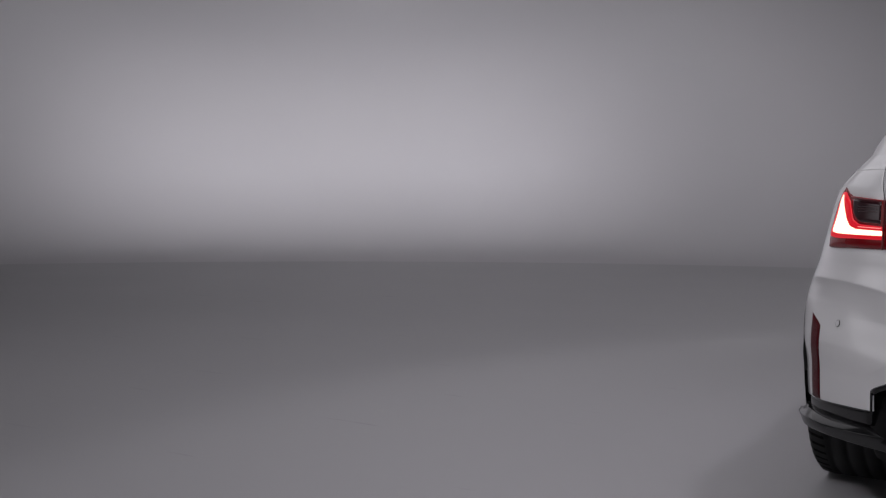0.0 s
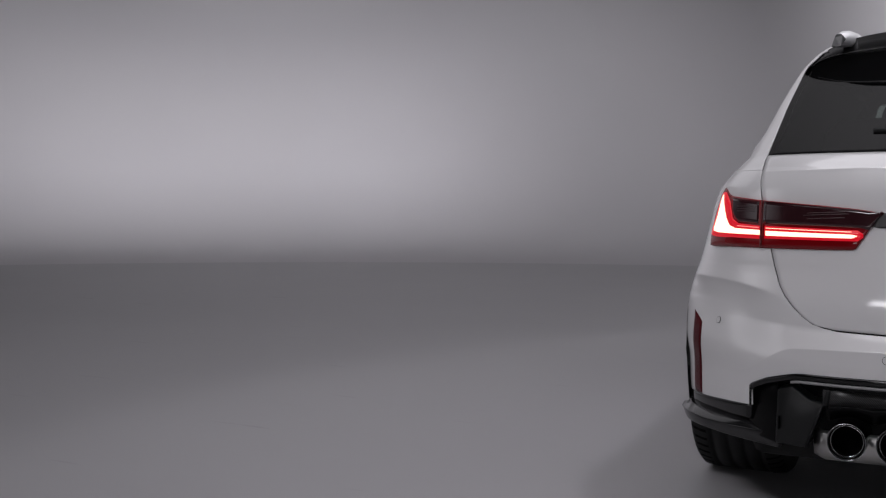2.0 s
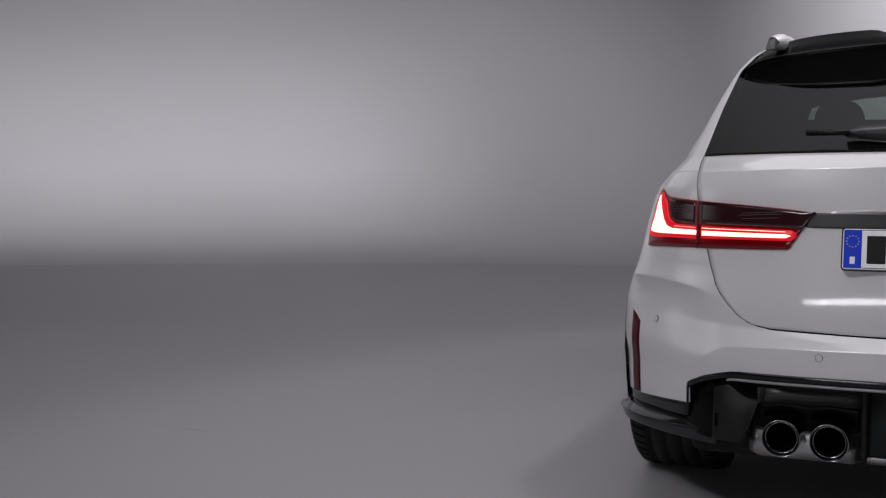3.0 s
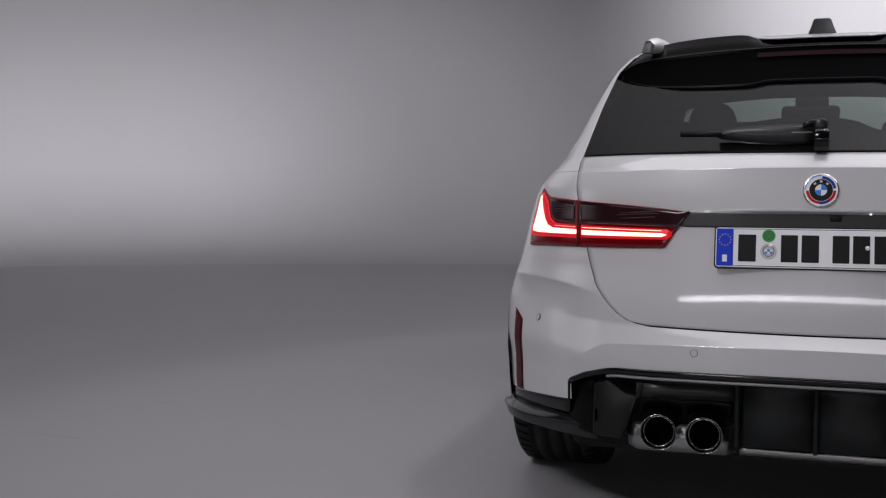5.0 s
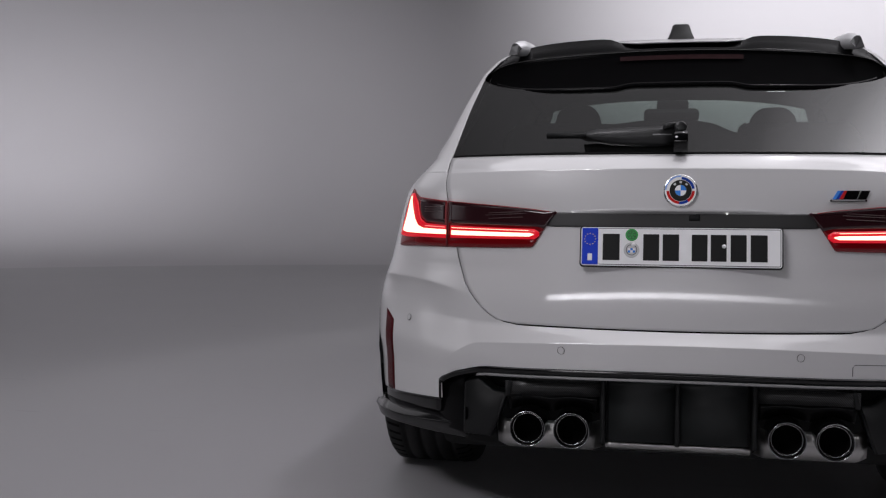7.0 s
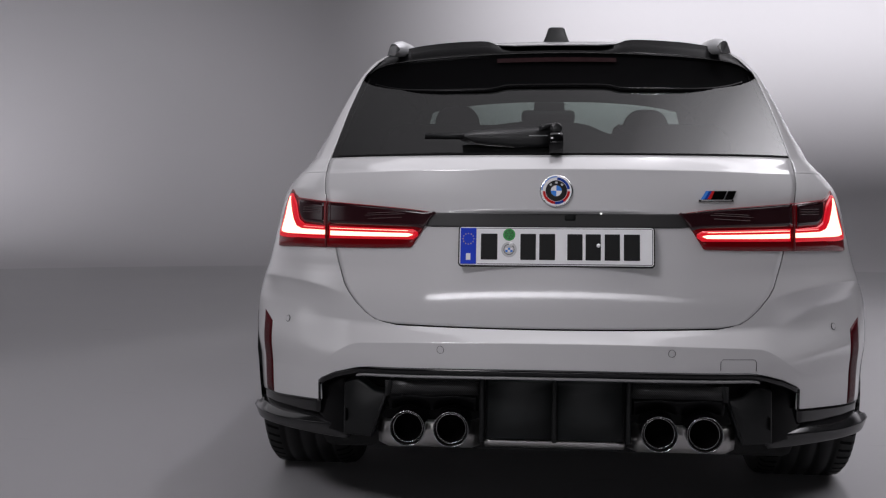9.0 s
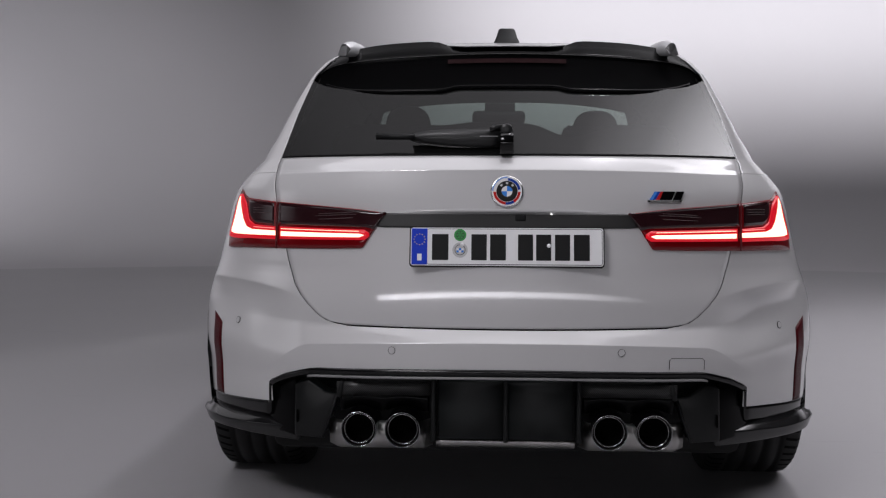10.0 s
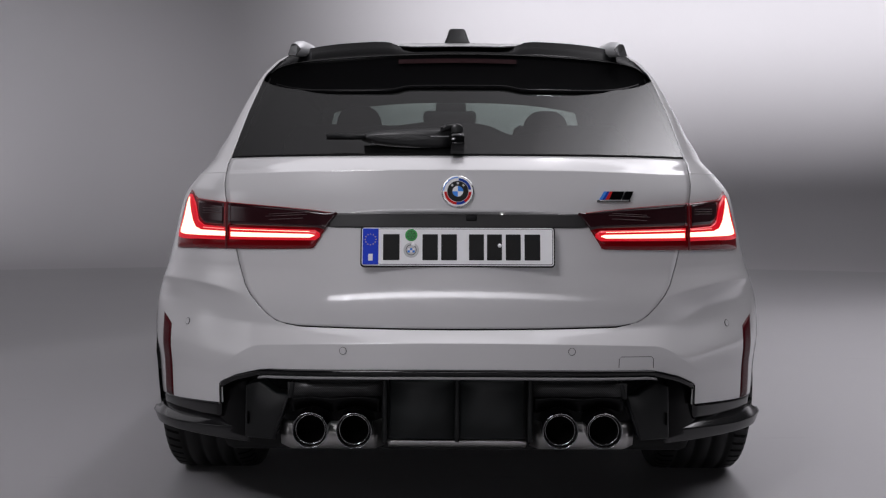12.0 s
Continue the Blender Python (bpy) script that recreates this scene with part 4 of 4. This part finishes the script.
# parking sensors and towing cover
for x, z in ((0.793, 0.564), (0.305, 0.521), (-0.305, 0.521), (-0.793, 0.564)):
    n = normal(x, z)
    m = Matrix.Translation(on_tail(x, z, 0.0012 if abs(x) < 0.5 else 0.0018)) @ n.to_track_quat("-Y", "Z").to_matrix().to_4x4()
    s = part("parking_sensor", lathe([(0.0093, 0.001), (0.0093, -0.0004), (0.0101, -0.0004), (0.0101, 0.001)], (0, 0, 0), "y", 32), SATIN_BLACK, car, "ring of a parking sensor", matrix=m)
    part("sensor_disc", lathe([(0.0001, -0.0012), (0.0086, -0.0010)], (0, 0, 0), "y", 32), PAINT, s, "painted sensor face")


def outline_on_tail(pts, off, r):
    return tube([on_tail(x, z, off) for x, z in pts], r, 6)


part("tow_cover", outline_on_tail([(0.437, 0.472), (0.437, 0.495), (0.443, 0.5015), (0.531, 0.4975), (0.5375, 0.491), (0.5375, 0.466)], 0.0006, 0.0009), STRIP, car, "outline of the towing eye cover")

# reflectors
both("reflector", lambda: strip([0.860, 0.870, 0.880, 0.898], [0.548, 0.557, 0.565, 0.578], [0.327, 0.326, 0.325, 0.324], 0.003, 0.006, 8, 16, taper=0.0025), DARK_RED, None, "dark red side reflector")


# ---- diffuser ----
def edge(x):
    return lerp(LOWER_EDGE, abs(x))


xs = [0.6 * k / 20 for k in range(21)] + [0.619, 0.635, 0.652, 0.668, 0.6725]
xs = [-x for x in reversed(xs[1:])] + xs
diffuser = part("diffuser", strip(xs, [edge(x) + 0.002 for x in xs], [edge(x) - 0.017 for x in xs], 0.004, 0.03, 140, 3, taper=0.003), GLOSS_BLACK, car, "gloss black rear diffuser")
xs2 = [0.545 * k / 24 for k in range(-24, 25)]
# the lip's pale grey carries the highlight line under the black band
part("lip", strip(xs2, [edge(x) - 0.0175 for x in xs2], [edge(x) - 0.0230 for x in xs2], 0.009, 0.012, 110, 2), LIP_GREY, diffuser, "satin grey lip, its highlight line put into the pale colour")
part("backing", grid([[(0.66 * k / 12, 0.20 + 0.06 * (k / 12) ** 2, z) for k in range(-12, 13)] for z in (0.20, 0.30, 0.47)]), MATT_BLACK, diffuser, "unlit black backing")


def quad_pod(pts, depth):
    """A moulded panel through (x, y, z) corners, in order round its rim."""
    bm = bmesh.new()
    f = bm.faces.new([bm.verts.new(p) for p in pts])
    bm.normal_update()
    if f.normal.y > 0:
        bmesh.ops.reverse_faces(bm, faces=bm.faces)
    out = bmesh.ops.extrude_face_region(bm, geom=bm.faces[:])
    bmesh.ops.translate(bm, verts=[v for v in out["geom"] if isinstance(v, bmesh.types.BMVert)], vec=(0, depth, 0))
    bmesh.ops.recalc_face_normals(bm, faces=bm.faces)
    bmesh.ops.bevel(bm, geom=bm.edges[:], offset=0.005, segments=2, profile=0.5, affect="EDGES")
    return bm


both("corner_trim", lambda: tube([on_tail(x, z, 0.001) for x, z in ((0.6705, 0.4025), (0.6715, 0.380), (0.6725, 0.346))], 0.0042, 8), GLOSS_BLACK, diffuser, "gloss black edge strip")
both("corner_panel", lambda: quad_pod([(0.705, 0.192, 0.386), (0.680, 0.166, 0.405), (0.620, 0.112, 0.434), (0.588, 0.088, 0.442), (0.586, 0.076, 0.258), (0.668, 0.152, 0.262), (0.708, 0.200, 0.290)], 0.08), WING_BLACK, diffuser, "gloss black corner of the diffuser")
both("pod", lambda: quad_pod([(0.588, 0.074, 0.407), (0.548, 0.060, 0.420), (0.500, 0.050, 0.388), (0.462, 0.046, 0.384), (0.507, 0.058, 0.258), (0.592, 0.078, 0.260)], 0.08), POD_BLACK, diffuser, "satin black side pod")
both("pod_edge", lambda: tube([(0.464, 0.043, 0.386), (0.508, 0.055, 0.261)], 0.0045, 8), SATIN_BLACK, diffuser, "rounded edge of the pod")
both("pod_slot", lambda: box(0.580, 0.584, 0.066, 0.080, 0.300, 0.335, 0.001, 1), DEEP_BLACK, diffuser, "thin black bar for a shaded slot in the pod")
both("carbon_panel", lambda: grid([[(x, y, z) for x in (0.205, 0.26, 0.33, 0.40, 0.46)] for y, z in ((0.0, 0.428), (0.004, 0.392))], depth=0.006), CARBON, diffuser, "carbon fibre panel")
both("end_fin", lambda: quad_pod([(0.438, -0.008, 0.430), (0.452, -0.008, 0.430), (0.462, -0.004, 0.384), (0.446, -0.004, 0.384)], 0.05), SATIN_BLACK, diffuser, "short diffuser fin")


def scalloped():
    """A glossy apron over the two tail pipes, cut out round them."""
    rows = []
    for k in range(33):
        x = 0.208 + 0.244 * k / 32
        low = 0.345 + 0.020 * max(bump(x, 0.277, 0.045), bump(x, 0.396, 0.045))
        rows.append([(x, 0.004, 0.393), (x, 0.010, (0.393 + low) / 2), (x, 0.018, low + 0.004), (x, 0.024, low)])
    return grid(rows, depth=0.006)


both("pipe_apron", scalloped, WING_BLACK, diffuser, "gloss black apron above the tail pipes")
both("upper_panel", lambda: grid([[(x, y, z) for x in (0.20, 0.30, 0.40)] for y, z in ((0.0, 0.440), (0.006, 0.424))], depth=0.006), MATT_BLACK, diffuser, "black panel")
both("centre_panel", lambda: grid([[(x, y, z) for x in (0.006, 0.09, 0.18)] for y, z in ((0.0, 0.436), (0.012, 0.420), (0.004, 0.40), (0.0, 0.276))], depth=0.01), PANEL_BLACK, diffuser, "satin black centre panel")
for x in (-0.196, 0.0, 0.198):
    part("fin", quad_pod([(x - 0.007, -0.012, 0.438), (x + 0.007, -0.012, 0.438), (x + 0.007, -0.020, 0.268), (x - 0.007, -0.020, 0.268)], 0.08), SATIN_BLACK, diffuser, "upright diffuser fin")
tray = part("silencer_tray", grid([[(x, y, z) for x in (-0.188, -0.17, 0.0, 0.17, 0.188)] for y, z in ((0.0, 0.274), (-0.006, 0.268), (0.0, 0.256), (0.03, 0.245))], depth=0.004), STEEL, car, "bare steel tray edge")

# ---- exhaust ----
both("silencer", lambda: grid([[(x, y + (0.05 if k in (0, 6) else 0), z) for k, x in enumerate((0.205, 0.23, 0.30, 0.35, 0.40, 0.462, 0.492))] for y, z in ((0.05, 0.312), (0.035, 0.304), (0.028, 0.272), (0.040, 0.240), (0.10, 0.224))], depth=0.004), STEEL, None, "bare steel silencer")
for x, y, z in ((0.396, -0.035, 0.3035), (0.277, -0.045, 0.305), (-0.277, -0.045, 0.305), (-0.396, -0.035, 0.3035)):
    tip = part("exhaust_tip", lathe([(0.0485, 0.14), (0.0485, 0.006), (0.0478, 0.0015), (0.0460, 0.0), (0.0435, 0.002), (0.0415, 0.012), (0.0405, 0.02)], (x, y, z), "y", 56), GLOSS_BLACK, car, "dark round exhaust tip")
    part("tip_edge", lathe([(0.0478, 0.0010), (0.0470, -0.0005), (0.0462, 0.0010)], (x, y, z), "y", 56), CHROME, tip, "bright tip edge")
    part("inner_ring", lathe([(0.0412, 0.016), (0.0398, 0.013), (0.0388, 0.016)], (x, y, z), "y", 56), CHROME, tip, "bright inner ring")
    part("bore", lathe([(0.0405, 0.018), (0.039, 0.03), (0.038, 0.058), (0.0001, 0.058)], (x, y, z), "y", 40), DEEP_BLACK, tip, "black bore with its unlit depth painted in")

# ---- corner blades ----
both("corner_trim", lambda: strip([0.676, 0.76, 0.85, 0.913], [0.345, 0.337, 0.327, 0.321], [0.300, 0.290, 0.280, 0.276], 0.003, 0.03, 20, 5, taper=0.002), GLOSS_BLACK, None, "gloss black corner trim")


BLADE_Y = [(0.56, 0.085), (0.66, 0.140), (0.74, 0.195), (0.80, 0.245), (0.856, 0.300), (0.91, 0.375), (0.952, 0.470)]


def blade():
    """A shelf round the bumper's corner; its rim runs past the body's side."""
    rows = []
    for k in range(31):
        x = 0.585 + 0.367 * k / 30
        s = ease((0.952 - x) / 0.06)
        yb = smooth(BLADE_Y, x)[0]
        yi = max(yb + 0.03, rear(min(x, 0.915), 0.30) + 0.012)
        zt = 0.276 - 0.012 * ease((x - 0.60) / 0.25)
        rise = 0.040 * ease((x - 0.60) / 0.08) * (0.25 + 0.75 * s)
        zt += 0.004 * s
        tip = 0.014 * (1 - s) ** 2
        rows.append([(x, yi, zt + rise * 0.9), (x, yb + 0.004, zt + 0.002), (x, yb + 0.0012, zt + 0.0004), (x, yb, zt - 0.002), (x, yb + 0.003, 0.2475 - 0.004 * s + tip), (x, yb + 0.005, 0.2455 - 0.004 * s + tip), (x, yi + 0.10, 0.240 + tip)])
    bm = grid(rows, closed=True)
    bmesh.ops.holes_fill(bm, edges=bm.edges)
    bmesh.ops.recalc_face_normals(bm, faces=bm.faces)
    return bm


both("corner_blade", blade, BLADE_BLACK, None, "gloss black aerodynamic corner blade")

# ---- roof spoiler ----
def spoiler_section(x):
    """Points round the spoiler's section at x: roof joint, top edge, lower edge, foot on the window."""
    u = abs(x) / 0.604
    k = max(0.0, 1 - u ** 8.0)
    step = 0.012 * (1 / (1 + math.exp(-(abs(x) - 0.168) / 0.010)))
    tip = Vector((x, 0.50, 1.296))
    bow = 0.10 * u * u
    rise = 1 / (1 + math.exp(-(abs(x) - 0.180) / 0.013))
    front = Vector((x, 0.500 + bow, 1.397 + 0.008 * rise - 0.035 * u ** 3))
    crest = Vector((x, 0.440 + bow, 1.380 + 0.031 * rise - 0.055 * u ** 4.6))
    top = Vector((x, 0.388 + bow, 1.3645 - 0.026 * u * u))
    rim = Vector((x, 0.396 + bow, 1.3705 - 0.026 * u * u))
    low = Vector((x, 0.390 + bow, 1.3580 - 0.029 * u * u))
    zf = 1.2555 - step * k
    belly = Vector((x, 0.362 + bow, 1.302 - 0.004 * u))
    foot = Vector((x, window_y(x, zf) - 0.006, zf))
    back = Vector((x, 0.45 + bow * 0.9, 1.280))
    over = max(0.0, 1 - u ** 18)  # the wing above keeps its depth longer than the face below
    return [tip + (p - tip) * over for p in (front, crest, rim, top, low)] + [tip + (p - tip) * k for p in (belly, foot, back)]


bm = grid([spoiler_section(0.604 * math.sin(radians(90 * k / 40))) for k in range(-40, 41)], closed=True)
spoiler = part("roof_spoiler", bm, WING_BLACK, car, "gloss black roof spoiler")
rows = []
for k in range(-40, 41):
    s = spoiler_section(0.604 * math.sin(radians(90 * k / 40)))
    low, foot = s[4] + (s[5] - s[4]) * 0.06, s[6]
    rows.append([low + Vector((0, -0.001, 0)), s[5] + Vector((0, -0.0015, 0)), foot + Vector((0, -0.001, 0))])
part("spoiler_face", grid(rows), FACE_BLACK, spoiler, "matt black rear face")
# dark grey bar drawn for the thin highlight along the black edge
part("spoiler_glint", tube([spoiler_section(0.585 * k / 60)[3] + Vector((0, -0.0005, -0.001)) for k in range(-60, 61)], 0.0016, 6), STRIP, spoiler, "trailing edge of the spoiler, its highlight painted grey")
rows = []
for k in range(-20, 21):
    x = 0.178 * k / 20
    s = spoiler_section(x)
    rows.append([s[4] + (s[5] - s[4]) * t + Vector((0, -0.0065, 0)) for t in (0.16, 0.40)])
part("brake_light", grid(rows), BRAKE_LENS, spoiler, "unlit dark red high brake light")

rows = []
for k in range(-40, 41):
    foot = spoiler_section(0.56 * k / 40)[6]
    out = 0.004 * ease((40 - abs(k)) / 14)
    rows.append([foot + Vector((0, 0.001, 0.0075)), foot + Vector((0, -out, 0.007)), foot + Vector((0, -out - 0.001, -0.004)), foot + Vector((0, 0.004, -0.006))])
part("spoiler_lip", grid(rows), WING_BLACK, spoiler, "gloss black lower lip")

# ---- aerial ----
rows = []
for s, w, y0, y1 in ((0, 0.044, 0.545, 0.72), (0.012, 0.040, 0.55, 0.72), (0.03, 0.033, 0.565, 0.70), (0.055, 0.026, 0.585, 0.66), (0.0605, 0.022, 0.592, 0.65)):
    z = 1.410 + s
    rows.append([(w, y0 + 0.006, z), (w * 0.7, y0, z), (-w * 0.7, y0, z), (-w, y0 + 0.006, z), (-w * 0.8, (y0 + y1) / 2, z), (0, y1, z), (w * 0.8, (y0 + y1) / 2, z)])
bm = grid(rows, closed=True)
bmesh.ops.holes_fill(bm, edges=bm.edges)
part("roof_aerial", bm, SATIN_BLACK, car, "dark fin shaped roof aerial")

# ---- rear wiper ----
def loft(sections):
    """A closed skin over rings of points, capped at both ends."""
    bm = grid(sections, closed=True, weld=False)
    bmesh.ops.holes_fill(bm, edges=bm.edges)
    bmesh.ops.recalc_face_normals(bm, faces=bm.faces)
    return bm


WIPER = [(-0.268, 1.101, 1.088), (-0.255, 1.109, 1.083), (-0.225, 1.1145, 1.076), (-0.18, 1.117, 1.070), (-0.12, 1.119, 1.066), (-0.06, 1.120, 1.066), (-0.018, 1.121, 1.068)]
hub = part("wiper", loft([[(x, 0.030, z0), (x, 0.024, z1), (x, 0.046, z2), (x, 0.11, z2 + 0.004), (x, 0.11, z0)] for x, z0, z1, z2 in ((-0.0195, 1.0495, 1.094, 1.102), (-0.016, 1.0495, 1.0985, 1.109), (0.013, 1.0495, 1.0985, 1.109), (0.0175, 1.0495, 1.094, 1.102))]), GLOSS_BLACK, car, "black rear wiper")
sections = []
for x, zt, zb in WIPER:
    y = window_y(x, 1.09) - 0.052
    sections.append([(x, y + 0.036, zt + 0.001), (x, y + 0.014, zt), (x, y + 0.003, zt - 0.007), (x, y, zt - 0.011), (x, y + 0.002, zb + 0.012), (x, y + 0.012, zb), (x, y + 0.036, zb + 0.002)])
arm = part("arm", loft(sections), ARM_BLACK, hub, "black wiper arm cover")
part("cap", lathe([(0.0001, -0.004), (0.0135, -0.004), (0.0165, -0.001), (0.017, 0.022)], (0, 0, 0), "y", 32), ARM_BLACK, hub, "round cap of the wiper pivot", matrix=pose(-0.002, 0.050, 1.116))
part("cap_bridge", loft([[(x, 0.052, z - 0.012), (x, 0.050, z), (x, 0.078, z + 0.003), (x, 0.08, z - 0.012)] for x, z in ((-0.047, 1.1215), (-0.035, 1.127), (-0.002, 1.1305))]), ARM_BLACK, hub, "cap edge")
part("arm_line", box(-0.075, -0.024, window_y(-0.05, 1.09) - 0.0545, window_y(-0.05, 1.09) - 0.045, 1.0955, 1.0985, 0.001, 1), LIP_GREY, arm, "pale line on the wiper arm")
part("blade", loft([[(x, y - 0.004, z - 0.0085), (x, y - 0.006, z + 0.003), (x, y + 0.002, z + 0.0085), (x, y + 0.010, z)] for x, y, z in ((-0.255, 0.09, 1.0975), (-0.31, 0.108, 1.0985), (-0.367, 0.126, 1.0995))]), SATIN_BLACK, hub, "thin black wiper blade")

# ---- cabin ----
cabin = part("cabin_floor", box(-0.70, 0.70, 0.45, 3.1, 0.30, 0.36, 0.01), MATT_BLACK, car, "dark cabin floor")


def front_seat(x, top):
    """A bucket seat: waisted backrest with shoulders, cushion, headrest on its own."""
    half = [(0.25, 0.45), (0.26, 0.75), (0.27, 1.00), (0.255, 1.11), (0.19, 1.185), (0.152, 1.225), (0.145, 1.258), (0.125, 1.272)]
    out = [(-a, b) for a, b in half] + [(a, b) for a, b in reversed(half)]
    s = part("seat_back", slab([(x + a, b) for a, b in out], 2.24, 2.38, 0.03), LEATHER, cabin, "black leather seat back")
    part("seat_cushion", box(x - 0.25, x + 0.25, 2.35, 2.84, 0.38, 0.52, 0.05, 3), LEATHER, s, "black leather seat cushion")
    half = [(0.104, -0.155), (0.106, -0.095), (0.101, -0.060), (0.088, -0.030), (0.066, -0.011), (0.036, 0.0)]
    head = [(-a, top + b) for a, b in half] + [(a, top + b) for a, b in reversed(half)]
    part("headrest", slab([(x + a, b) for a, b in head], 2.25, 2.35, 0.012), LEATHER, s, "black leather headrest")


front_seat(-0.4535, 1.361)
front_seat(0.430, 1.339)
out = [(-0.64, 0.45), (-0.66, 1.0), (-0.65, 1.145), (-0.60, 1.203), (-0.47, 1.206), (-0.23, 1.201), (-0.12, 1.215), (0.07, 1.211), (0.13, 1.200), (0.19, 1.172), (0.24, 1.160), (0.30, 1.172), (0.40, 1.203), (0.60, 1.203), (0.65, 1.14), (0.66, 1.0), (0.64, 0.45)]
bench = part("bench_back", slab(out, 1.20, 1.36, 0.012), LEATHER, cabin, "black leather rear bench back")
part("bench_cushion", box(-0.62, 0.62, 1.33, 1.82, 0.38, 0.54, 0.05, 3), LEATHER, bench, "black leather rear bench cushion")
part("dashboard", box(-0.72, 0.72, 2.85, 3.15, 0.60, 1.06, 0.05, 3), LEATHER, cabin, "black dashboard")
for sgn in (1, -1):
    part("door_card", box(sgn * 0.71 - 0.02, sgn * 0.71 + 0.02, 1.3, 3.0, 0.35, 1.05, 0.015), LEATHER, cabin, "black door lining")
    rows = []
    for z in (0.5, 0.9, 1.0, 1.045, 1.12, 1.19, 1.26, 1.31, 1.36):
        zz, xo = max(z, 1.045), smooth(GREEN, max(z, 1.045))[0]
        xg = lerp(GLASS_X, zz) - 0.012
        row = [(sgn * xg, window_y(xg, min(zz, 1.33)) + 0.02, z), (sgn * (xo - 0.06), window_y(xg, min(zz, 1.33)) + 0.12, z)]
        rows.append(row + [(sgn * (xo - 0.045 + 0.03 * ease((y - 1.0) / 0.6) + flare(y) * ease((z - 1.1) / 0.2)), y, z) for y in (0.8, 1.0, 1.4, 1.8, 2.2)])
    part("load_bay_trim", grid(rows, depth=0.004), LEATHER, cabin, "black load bay side trim")
rows = []
for i in range(-1, 11):
    y = 0.50 + 1.9 * i / 10 if i >= 0 else 0.44
    wide = 0.53 + flare(y) - 0.13 * ease((0.50 - y) / 0.06)
    edge_x = wide + 0.05 * ease((y - 0.6) / 0.3)
    sag = 0.018 + 0.012 * ease((y - 1.9) / 0.5) + 0.03 * ease((0.50 - y) / 0.06)
    row = [(wide * k / 10, y, roof_z(0.53 * k / 10, y) - sag) for k in range(-10, 11)]
    drop = row[0][2] - 0.035 * ease((y - 0.6) / 0.3)
    rows.append([(-edge_x, y, drop)] + row + [(edge_x, y, drop)])
part("headliner", grid(rows), LEATHER, cabin, "black headliner")
for sgn in (1, -1):
    part("roof_lining", tube([(sgn * (0.555 + flare(y)), y, 1.338 + 0.25 * flare(y)) for y in [0.75 + 0.1 * i for i in range(13)]], 0.034), LEATHER, cabin, "black lining under the roof side")
    part("pillar_trim", tube([(sgn * (0.785 - 0.165 * i / 12), 3.03 - 0.58 * i / 12, 1.03 + 0.345 * i / 12) for i in range(13)], 0.040), LEATHER, cabin, "black windscreen pillar lining")
mirror = part("inner_mirror", box(-0.158, 0.109, 2.60, 2.635, 1.298, 1.366, 0.024, 4), SATIN_BLACK, cabin, "black inner mirror")
part("mirror_stem", box(-0.095, 0.058, 2.61, 2.66, 1.36, 1.408, 0.01), SATIN_BLACK, mirror, "black mirror stem")

# ---- sides and front ----
for sgn in (1, -1):
    m = part("door_mirror", box(sgn * 0.97 - 0.10, sgn * 0.97 + 0.08, 2.78, 2.92, 0.98, 1.12, 0.04, 3), PAINT, car, "light grey door mirror")
    part("mirror_arm", box(sgn * 0.86 - 0.05, sgn * 0.86 + 0.06, 2.82, 2.88, 0.985, 1.015, 0.008), GLOSS_BLACK, m, "black mirror arm")
    part("mirror_glass", box(sgn * 0.97 - 0.08, sgn * 0.97 + 0.06, 2.776, 2.781, 1.0, 1.10, 0.0), CHROME, m, "mirror glass")
    for y in (1.45, 2.35):
        part("door_handle", tube([(sgn * (flank(y + 0.2 * i / 8, 0.88) + 0.004 + 0.022 * math.sin(math.pi * i / 8)), y + 0.2 * i / 8, 0.885) for i in range(9)], 0.011, 8), PAINT, car, "light grey door handle")
    for y in (1.28, 2.22, 3.16):
        part("door_joint", tube([(sgn * (flank(y, z) + 0.0005), y, sink(y, z)) for z in [0.32 + 0.72 * i / 16 for i in range(17)]], 0.002, 5), SEAM, car, "dark door gap")
    part("headlamp", box(sgn * 0.66 - 0.16, sgn * 0.66 + 0.14, 4.28, 4.46, 0.60, 0.70, 0.03, 3), SMOKE_LENS, car, "dark headlamp")
    part("grille", box(sgn * 0.13 - 0.10, sgn * 0.13 + 0.10, 4.52, 4.68, 0.34, 0.66, 0.03, 3), GLOSS_BLACK, car, "black upright grille")
